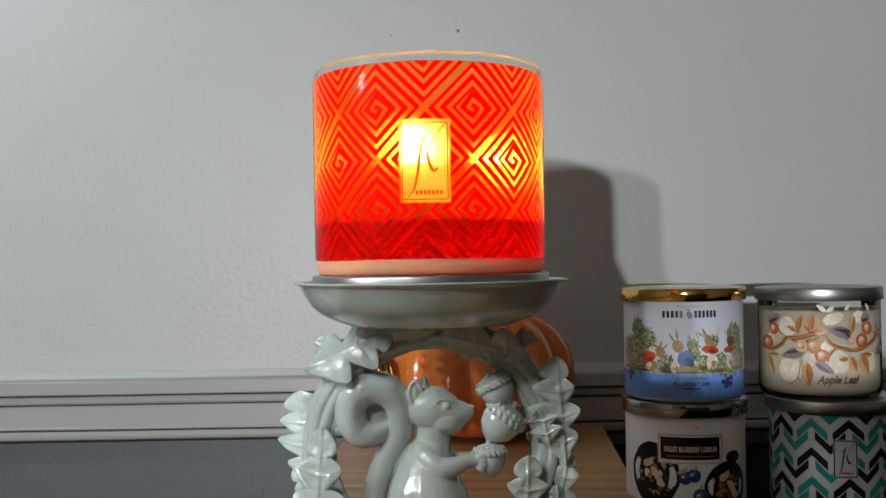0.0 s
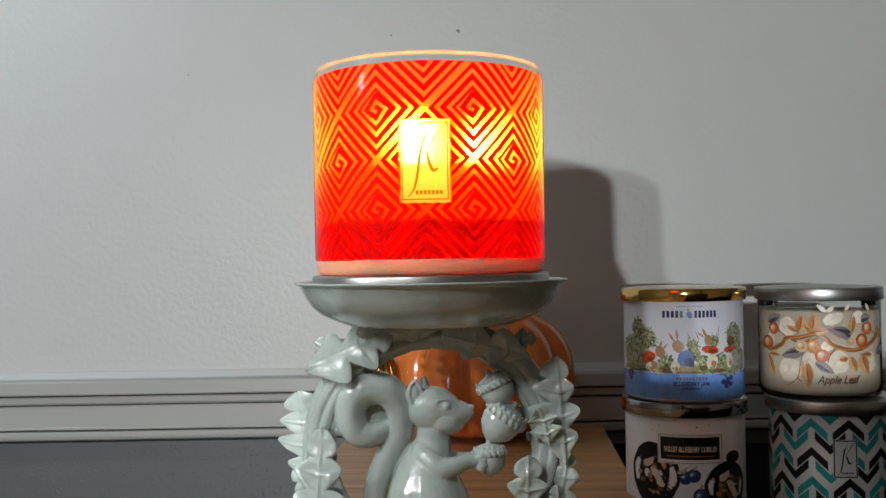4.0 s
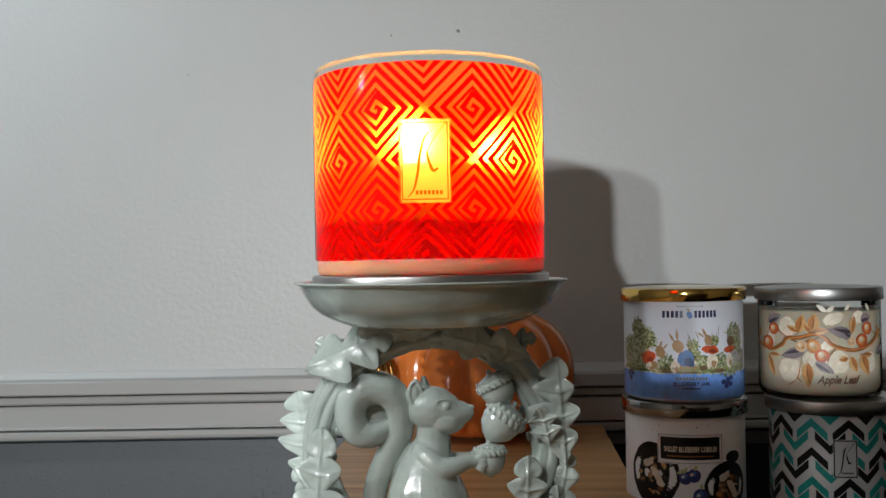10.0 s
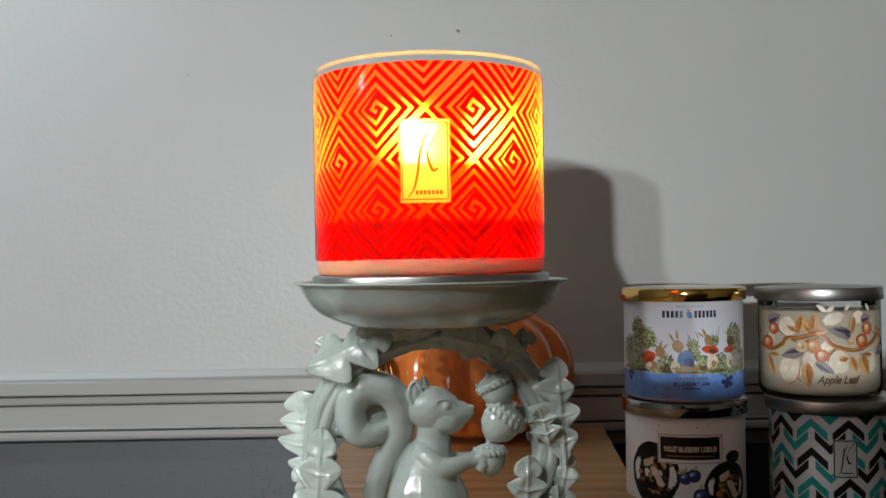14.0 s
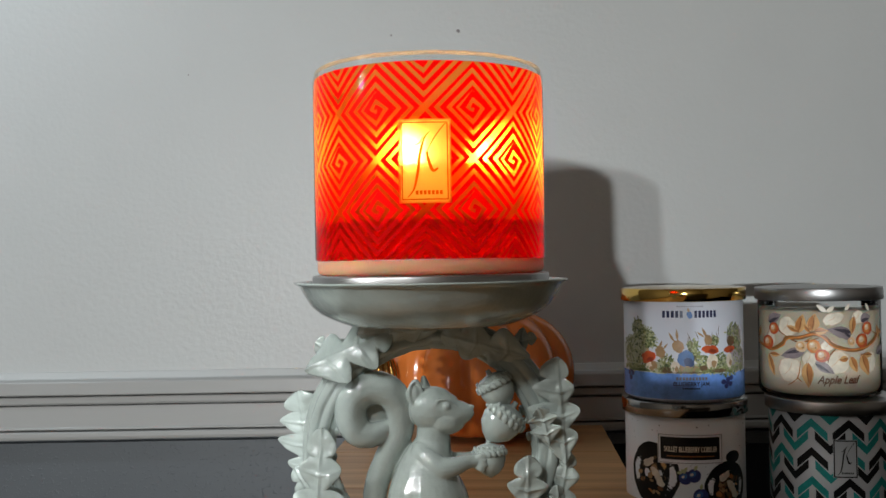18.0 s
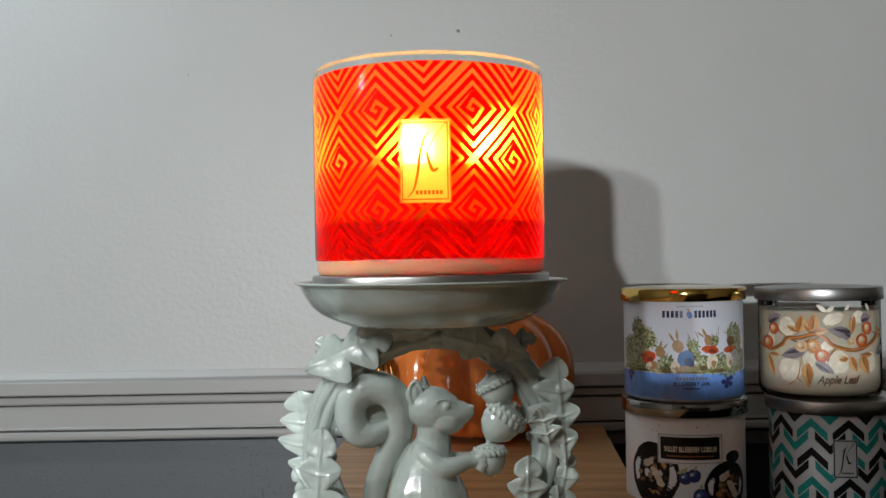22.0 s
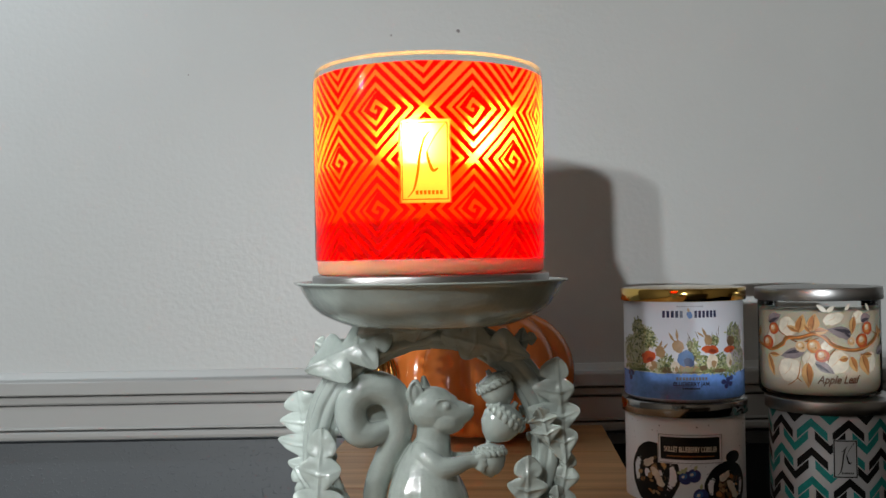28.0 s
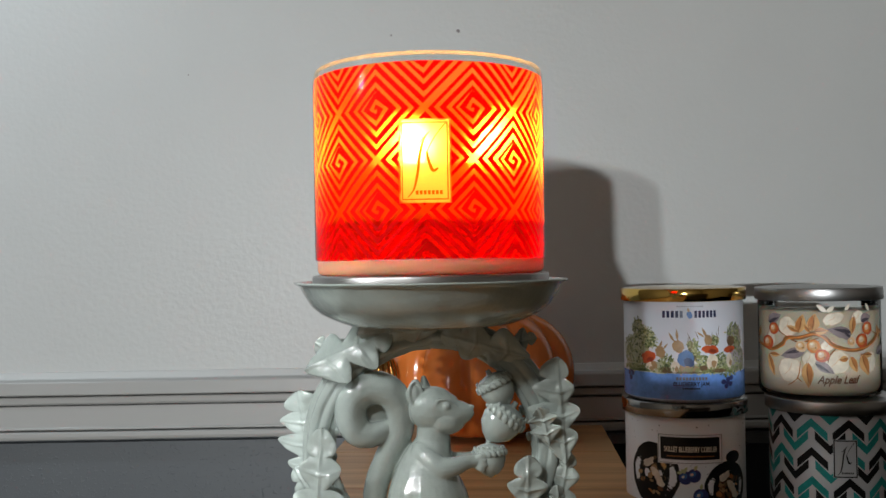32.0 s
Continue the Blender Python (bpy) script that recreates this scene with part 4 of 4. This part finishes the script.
def cobbler_print(t):
    rnd = random.Random(8)
    bm = bmesh.new()
    for _ in range(75):
        disc(bm, rnd.uniform(-78, 78), rnd.uniform(6, 79), rnd.uniform(0.3, 0.75), rnd.uniform(0.25, 0.6), layer(1), 0, 7)
    tagged(print_on(t, "speckles", bm, GREY_INK), kind="stuff")
    for x, v, rx, ry, across in ((-27, 34.6, 23, 26, 0.62), (37, 24.6, 22, 21, 0.55)):
        pan = print_on(t, "skillet", disc(bmesh.new(), x, v, rx, ry, layer(2), 0, 40, 0.04, x), BLACK_INK, "black skillet print")
        for k in range(34):
            a, d = rnd.uniform(0, 2 * math.pi), math.sqrt(rnd.random())
            mat = rnd.choice([HONEY, TAN, BARK, BARK, BROWN, FAWN, BLACK_INK])
            print_on(pan, "crumble", disc(bmesh.new(), x + 1 + across * rx * d * math.cos(a), v - 2 + across * ry * d * math.sin(a), rnd.uniform(1.0, 3.0), rnd.uniform(1.0, 2.6), layer(3 + k * 0.07), rnd.uniform(0, 180), 12, 0.6, k), mat)
        for dx, dv, turn in ((3, 1, -50), (-4, 9, 30), (6, -5, -60)):
            print_on(pan, "crumble", disc(bmesh.new(), x + dx, v + dv, 5.8, 3.0, layer(5.5 + 0.1 * dx), turn, 14, 0.5, dv), CREAM)
    print_on(t, "skillet_handle", disc(bmesh.new(), 43.3, 48.4, 8.4, 5.2, layer(1.7), 0, 16), BLACK_INK)
    for k, (x, v, r) in enumerate(((0, 33.3, 5.4), (6.9, 35.2, 5.5), (12, 18.6, 6.2), (3, 12, 5), (-6, 9, 6), (24, 7, 5))):
        b = print_on(t, "blueberry", disc(bmesh.new(), x, v, r, r, layer(3 + 0.3 * k), 0, 20, 0.08, k), BERRY, "blueberry print")
        print_on(b, "bloom", disc(bmesh.new(), x - 1.2, v + 1.2, r * 0.55, r * 0.42, layer(5.2 + 0.1 * k), 30, 12, 0.4, k), SKY)
        print_on(b, "glint", disc(bmesh.new(), x - 1.8, v + 1.0, r * 0.25, r * 0.2, layer(5.9 + 0.1 * k), 30, 10, 0.4, k), CREAM)
    bm = bmesh.new()
    for x, v, a in ((-1, 38, 60), (0, 37, 130), (7, 39.5, 60), (-2, 38, 190), (12, 24, 80)):
        leaflet(bm, x, v, 5.0, 2.6, a, layer(6.8))
    print_on(t, "berry_leaves", bm, GREENS[1])
    plate = print_on(t, "label", band(bmesh.new(), -22, 31.2, 44.5, 68.7, layer(6)), JAR_CREAM, "black label with a white edge")
    print_on(plate, "label_line", border(bmesh.new(), -21.4, 30.6, 45.1, 68.1, 0.4, layer(6.4)), GREY_INK)
    print_on(plate, "label_face", band(bmesh.new(), -19.5, 28.4, 48.0, 66.2, layer(7)), BLACK_INK)
    print_on(plate, "scent_name", lettering("SKILLET BLUEBERRY COBBLER", -16.5, 26.2, 54.4, 4.2, layer(9)), PETAL, "cream lettering")
    print_on(plate, "small_bars", word_bars(bmesh.new(), -14.5, 24, 50.4, 51.3, 26, layer(8)), TAN)


def apple_print(t):
    wax = [(0, 0.003), (0.043, 0.003), (0.0465, 0.005), (0.0482, 0.009), (0.0484, 0.0718), (0, 0.0724)]
    part("wax", lathe(bmesh.new(), wax, 96), CREAM_WAX, t, "cream wax")
    for k, (x, v, rx, ry) in enumerate(((-25.2, 60, 7.4, 8.2), (-23.4, 24, 10, 10.2), (14.2, 31.3, 9.9, 9.2), (11.9, 67, 8, 4.6), (32.5, 68, 5.5, 5), (-7.5, 33.7, 5.3, 5.6), (-42, 50, 4.3, 6), (45, 31, 6.7, 8.3), (7.0, 45.1, 5.2, 4.2))):
        print_on(t, "petal_edge", disc(bmesh.new(), x, v, rx + 0.35, ry + 0.35, layer(0.5 + 0.05 * k), 20, 22, 0.2, k), BLUSH)
        print_on(t, "petal", disc(bmesh.new(), x, v, rx, ry, layer(1 + 0.05 * k), 20, 22, 0.2, k), PETAL, "pale petal print")
        print_on(t, "petal_fold", stroke(bmesh.new(), [(x - 0.5 * rx, v - 0.4 * ry), (x, v + 0.1 * ry), (x + 0.2 * rx, v + 0.7 * ry)], 0.2, 0.6, layer(1.6 + 0.02 * k)), BLUSH)
    vine = [(-66, 47), (-59.2, 44.3), (-48.6, 41.9), (-40.2, 40.6), (-29.8, 45.7), (-25.4, 50.7), (-14.7, 51.2), (-3.6, 54.3), (4.1, 52.0), (10.1, 46.1), (16.7, 43.3), (27.6, 41.1), (40.1, 43.4), (50.5, 49.2), (58.0, 55.8), (66, 54)]
    print_on(t, "vine", stroke(bmesh.new(), vine, 2.4, 3.4, layer(2)), VINE, "brown twining vine print")
    print_on(t, "vine", stroke(bmesh.new(), [(x + 0.5, v - 0.5 - 1.2 * math.sin(x * 0.15)) for x, v in vine], 0.6, 1.1, layer(2.5)), ORANGE_INK)
    for k, pts in enumerate((((-25.4, 50.7), (-13.4, 47.5), (0.7, 51.5)), ((13.5, 42.8), (8.2, 36.8), (6.7, 30.8)), ((-36.3, 64.3), (-32.3, 56.0), (-24.3, 51.2)), ((41.4, 64.6), (48.3, 55.9), (56.6, 52.6)),
                             ((-14.2, 31.6), (-16.8, 18.3), (-24.8, 11.2)), ((-16.8, 18.3), (-15.5, 16.5), (-13.2, 14.9)), ((-10.3, 48.0), (-7, 50.5), (-4.5, 51.5)), ((2.6, 41.4), (0.6, 45), (-0.2, 48.8)))):
        print_on(t, "tendril", stroke(bmesh.new(), pts, 0.5, 1.5 if k < 2 else 0.9, layer(2.2)), VINE if k < 4 else TAN)
    for k, (x, v, rx, ry, mat) in enumerate(((-45.9, 46.0, 6.0, 5.3, RUST), (-38.4, 58.0, 4.6, 4.5, RUST), (-13.5, 44.2, 4.3, 4.3, BLUSH), (-3.8, 44.5, 4.6, 5.0, ORANGE_INK), (2.6, 36.8, 5.0, 4.8, RUST), (26.3, 48.1, 3.2, 3.8, BLUSH), (35.9, 48.7, 5.2, 5.2, RUST), (41.8, 58.6, 4.8, 4.8, RUST))):
        a = print_on(t, "apple", disc(bmesh.new(), x, v, rx * 1.12, ry * 1.12, layer(3 + 0.1 * k), 0, 22, 0.08, k), mat, "small red apple print")
        print_on(a, "blush", disc(bmesh.new(), x - 0.1 * rx, v + 0.05 * ry, rx * 0.76, ry * 0.76, layer(3.9 + 0.05 * k), 30, 16, 0.25, k), (ORANGE_INK if mat is RUST else HONEY))
        print_on(a, "highlight", disc(bmesh.new(), x - 0.2 * rx, v + 0.2 * ry, rx * 0.48, ry * 0.48, layer(4.4 + 0.05 * k), 30, 14, 0.3, k), BLUSH)
        print_on(a, "glint", disc(bmesh.new(), x - 0.3 * rx, v + 0.35 * ry, rx * 0.24, ry * 0.22, layer(4.9 + 0.05 * k), 30, 12, 0.3, k), PETAL)
        print_on(a, "calyx", disc(bmesh.new(), x + 0.35 * rx, v - 0.3 * ry, 0.6, 0.6, layer(5.4 + 0.05 * k), 0, 8, 0.3, k), BROWN)
    for x, v, l, w, a in ((-15.6, 54.9, 14.9, 6, 76), (-4.8, 57, 13.2, 6.9, 80), (-16.5, 56.7, 9, 3.2, 154), (-6.1, 56.1, 7.3, 3.2, 126), (-3.1, 56.6, 9.9, 4.1, 3), (-45.5, 35.9, 17.9, 4.6, -68), (-43.2, 36.1, 10.4, 2.8, -1), (-9.3, 30.9, 19, 6.5, -87),
                          (25, 35.7, 12.8, 5.1, -66), (23, 34.8, 7.1, 3.7, -170), (35.1, 37.1, 17.5, 6.9, -67), (37.4, 37, 9.4, 3.2, -3), (28.3, 68.8, 13.9, 4.1, -98), (54.8, 60.7, 13.2, 3.2, -66), (-60, 50, 9, 4, 80)):
        leaf = print_on(t, "tan_leaf", leaflet(bmesh.new(), x, v, l * 1.1, w * 1.45, a, layer(2.8)), HONEY)
        c, d = math.cos(radians(a)), math.sin(radians(a))
        print_on(leaf, "leaf_shading", leaflet(bmesh.new(), x - 0.22 * w * d, v + 0.22 * w * c, l * 1.0, w * 0.75, a, layer(2.95)), TAN)
        print_on(leaf, "leaf_rib", stroke(bmesh.new(), [(x - 1.5 * c, v - 1.5 * d), (x + l * 0.5 * c, v + l * 0.5 * d), (x + l * c, v + l * d)], 0.25, 0.5, layer(3.1)), BROWN)
    for x, v, l, w, a in ((-10, 40.6, 20.1, 6.5, -166), (26.9, 54.1, 18.7, 6.9, 168), (-2.7, 31.6, 15.8, 5.5, -33), (-45.3, 63.8, 14.4, 6.5, 22), (34.7, 65.8, 10.5, 6.5, 13), (53.7, 37.3, 16.4, 5.5, 17), (25.3, 50.4, 9, 4.6, 141)):
        leaf = print_on(t, "grey_leaf", leaflet(bmesh.new(), x, v, l * 1.1, w * 1.4, a, layer(2.6)), PLUM)
        print_on(leaf, "leaf_shading", leaflet(bmesh.new(), x + 0.2 * w * math.sin(radians(a)), v - 0.2 * w * math.cos(radians(a)), l * 0.9, w * 0.45, a, layer(2.7)), SLATE)
    for x, v, l, w, a in ((6.3, 72.4, 9.9, 3.7, 140), (6.3, 72.4, 8.3, 3.7, 37), (21.1, 73.6, 6.7, 2.8, 54), (44, 73, 7, 3, 120)):
        print_on(t, "white_leaf", leaflet(bmesh.new(), x, v, l, w, a, layer(2.6)), PETAL)
    print_on(t, "scent_name", lettering("Apple Leaf", -1.8, 33.5, 14.2, 6.4, layer(5), 0.4), BROWN, "brown sloping lettering")


def flourish(t, mat, x0, v0, w, h, k):
    """A maker's mark as two plain curved strokes and a bar."""
    at = lambda p, q: (x0 + w * p, v0 + h * q)
    print_on(t, "mark_stroke", stroke(bmesh.new(), [at(0.15, 0.05), at(0.28, 0.16), at(0.36, 0.37), at(0.40, 0.57), at(0.49, 0.77), at(0.60, 0.86)], 0.3, 1.1, layer(k)), mat)
    print_on(t, "mark_stroke", stroke(bmesh.new(), [at(0.96, 0.98), at(0.86, 0.92), at(0.68, 0.77), at(0.55, 0.62)], 0.2, 0.5, layer(k)), mat)
    print_on(t, "mark_stroke", stroke(bmesh.new(), [at(0.54, 0.62), at(0.58, 0.50), at(0.66, 0.38), at(0.77, 0.41)], 0.6, 1.3, layer(k)), mat)
    print_on(t, "mark_stroke", stroke(bmesh.new(), [at(0.30, 0.70), at(0.40, 0.72), at(0.47, 0.80)], 0.2, 0.5, layer(k)), mat)
    print_on(t, "mark_bars", word_bars(bmesh.new(), x0 + w * 0.31, x0 + w * 0.87, v0 + h * 0.085, v0 + h * 0.135, 7, layer(k)), mat)


def chevron(bm, x, v, half, thick, drop, r):
    """One zigzag piece: two slanted arms that meet at (x, v), falling by drop (or rising, if negative)."""
    n = 8
    tops = [bm.verts.new(wrapped(x + half * (2 * i / (2 * n) - 1), v - drop * abs(2 * i / (2 * n) - 1), r)) for i in range(2 * n + 1)]
    lows = [bm.verts.new(wrapped(x + half * (2 * i / (2 * n) - 1), v - thick - drop * abs(2 * i / (2 * n) - 1), r)) for i in range(2 * n + 1)]
    for i in range(2 * n):
        bm.faces.new((lows[i], lows[i + 1], tops[i + 1], tops[i]))
    return bm


def zigzag_print(t):
    """Rows of separate roof and valley strokes, teal and black by turns both along and up."""
    column, row = 314.16 / 11, 23.6
    for k in range(-3, 4):
        for j in range(4):
            v = 79.4 - row * j
            print_on(t, "zigzag", chevron(bmesh.new(), -14.7 + column * k, v, 12.4, 7.0, 11.2, layer(1)), (TEAL, BLACK_INK)[(k + j) % 2])
            v = 51.0 + 7.0 - row * (j - 1)
            if v < 84:
                print_on(t, "zigzag", chevron(bmesh.new(), -14.7 + column * (k - 0.5), v - 0.2, 11.6, 7.0, -11.2, layer(1.3)), (BLACK_INK, TEAL)[(k + j) % 2])
    plate = print_on(t, "label", band(bmesh.new(), 1.5, 20.3, 32.2, 63.0, layer(3)), JAR_SHADED, "white label with a thin dark frame")
    print_on(plate, "label_frame", border(bmesh.new(), 1.9, 19.9, 32.6, 62.6, 0.9, layer(4)), BLACK_INK)
    flourish(plate, BLACK_INK, 2.3, 33.0, 17.2, 29.2, 4.5)


def candle_label(t):
    x0, x1, v0, v1 = -11.3, 9.3, 28.3, 61.2
    p = print_on(t, "label", band(bmesh.new(), x0, x1, v0, v1, layer(3)), PANEL, "glowing yellow label with a thin frame")
    print_on(p, "label_frame", border(bmesh.new(), x0 + 1.2, x1 - 1.2, v0 + 1.2, v1 - 1.2, 0.5, layer(4.5)), PANEL_INK)
    flourish(p, PANEL_INK, x0 + 0.6, v0 + 0.6, x1 - x0 - 1.2, v1 - v0 - 1.2, 5)


garden_print(BLUE_JAR)
cobbler_print(COBBLER_JAR)
apple_print(LEAF_JAR)
zigzag_print(CHEVRON_JAR)
candle_label(candle)


# ---- specks and chips on the wall ----
def wall_marks():
    rnd = random.Random(4)
    for x, z, r in ((0.0236, 0.283, 0.0022), (-0.060, 0.279, 0.0012), (-0.313, 0.234, 0.0009)):
        bm = bmesh.new()
        c = [bm.verts.new((x + r * (0.8 + 0.4 * rnd.random()) * math.cos(i * 0.7), WALL_Y - 0.0003, H + z + r * (0.8 + 0.4 * rnd.random()) * math.sin(i * 0.7))) for i in range(9)]
        f = bm.faces.new(c)
        bmesh.ops.translate(bm, verts=bmesh.ops.extrude_face_region(bm, geom=[f])["geom"][0:0] or c, vec=(0, -0.0004, 0))
        tagged(part("wall_mark", bm, GREY_MARK), "small grey scuff mark on the pale wall", "mark", "scuff marks", "structure")


GREY_MARK = surface("scuff", (0.30, 0.27, 0.27), 0.6)
wall_marks()


# ---- what moves: the flames ----
def motions():
    """Rows of seconds, then rise (0 to 1) and lean to the right in degrees of the free flame and of the one behind the label."""
    rows = [(0, 0.05, 60, 0.35, -8), (0.5, 0.6, -12, 0.85, -8), (1, 0.8, -8, 0.9, -8), (1.5, 1, 5, 0.8, -6), (2, 0.75, 25, 0.85, -8), (2.5, 0.7, 25, 0.85, -10),
            (3, 0.1, 45, 0.8, -8), (3.5, 0.15, 20, 0.8, -12), (4, 0.6, 8, 0.8, -8), (4.5, 0.8, 18, 0.85, -6), (5, 0.4, 12, 0.7, -10), (5.5, 0.9, 0, 0.85, -8), (6, 0.95, 20, 0.8, -15), (6.5, 0.95, 22, 0.7, -15), (7, 0.7, 25, 0.8, -8),
            (7.5, 0.5, 10, 0.8, -10), (8, 0.3, 20, 0.75, -8), (8.5, 0.2, 15, 0.75, -8), (9, 0.2, 30, 0.8, -8), (9.5, 0.45, 35, 0.6, -18), (10, 0.45, 40, 0.75,
            -14), (10.5, 0.55, 18, 0.75, -14), (11, 0.7, 25, 0.75, -14), (11.5, 0.3, 0, 0.75, -10), (12, 0.55, 15, 0.75, -14), (12.5, 0.4, 10, 0.7, -14), (13,
            0.7, 15, 0.45, -10), (13.5, 0.6, 10, 0.95, -8), (14, 1, 15, 0.9, -8), (14.5, 0.15, 35, 0.4, -14), (15, 0.5, 20, 0.6, -8), (15.5, 0.7, 5, 0.8, -6), (16, 0.5, -4, 0.6, -8), (16.5, 0.35, 5, 0.45, -8), (17, 0.45, 12, 0.2,
            -32), (17.5, 0.15, 45, 0.15, -15), (18, 0.25, 25, 0.2, -18), (18.5, 0.5, 30, 0.12, -22), (19, 0.8, 15, 0.2, -20), (19.5, 0.35, 15, 0.4, -15), (20,
            0.2, 20, 0.6, -8), (20.5, 0.7, 0, 0.85, -4), (21, 0.8, -8, 0.85, -10), (21.5, 1, 12, 0.6, -8), (22, 0.75, 22, 0.4, -8), (22.5, 0.8, 18, 0.7, -4), (23,
            0.25, 35, 0.8, -12), (23.5, 0.8, 18, 0.85, -6), (24, 0.9, 22, 0.5, -8), (24.5, 0.9, 22, 0.4, -8), (25, 0.7, 8, 0.85, -8), (25.5, 0.35, 15, 0.8, -8),
            (26, 0.6, 22, 0.7, -8), (26.5, 0.8, 10, 0.85, -6), (27, 0.6, 4, 0.8, -10), (27.5, 0.45, 12, 0.75, -10), (28, 0.85, 18, 0.85, -8), (28.3, 0.9, 12, 0.8, 0), (28.6, 0.75, 8, 0.8, -8), (29, 0.55, 20, 0.5, -20), (29.3, 0.6, 25,
            0.4, -22), (29.6, 0.4, 25, 0.6, -25), (30, 0.45, 30, 0.6, -22), (30.3, 0.25, 30, 0.7, -20), (30.6, 0.25, 20, 0.7, -20), (31, 0.2, 0, 0.5, -25), (31.2,
            0.5, 30, 0.6, -20), (31.4, 0.5, 32, 0.6, -16), (31.6, 0.3, 40, 0.35, -18), (31.8, 0.5, 35, 0.5, -22), (32, 0.75, 28, 0.5, -14)]
    for k, (t, pieces, (x, y, z)) in enumerate(FLAMES):
        body, middle, tip = pieces
        seen = [(s, b, c) if k == 0 else (s, p, q) for s, p, q, b, c in rows]
        walk(t, [(s, pose(x + 0.005 * math.sin(radians(side)), y, z)) for s, rise, side in seen])
        walk(body, [(s, pose(0, 0, 0, 0, side * 0.6, 0)) for s, rise, side in seen])
        walk(middle, [(s, pose(0.002 * math.sin(radians(side)), 0, -0.0022 + 0.0070 * rise, 0, side * 0.8, 0)) for s, rise, side in seen])
        walk(tip, [(s, pose(0.009 * rise * math.sin(radians(side)), 0, -0.0032 + 0.0155 * rise, 0, side, 0)) for s, rise, side in seen])


motions()
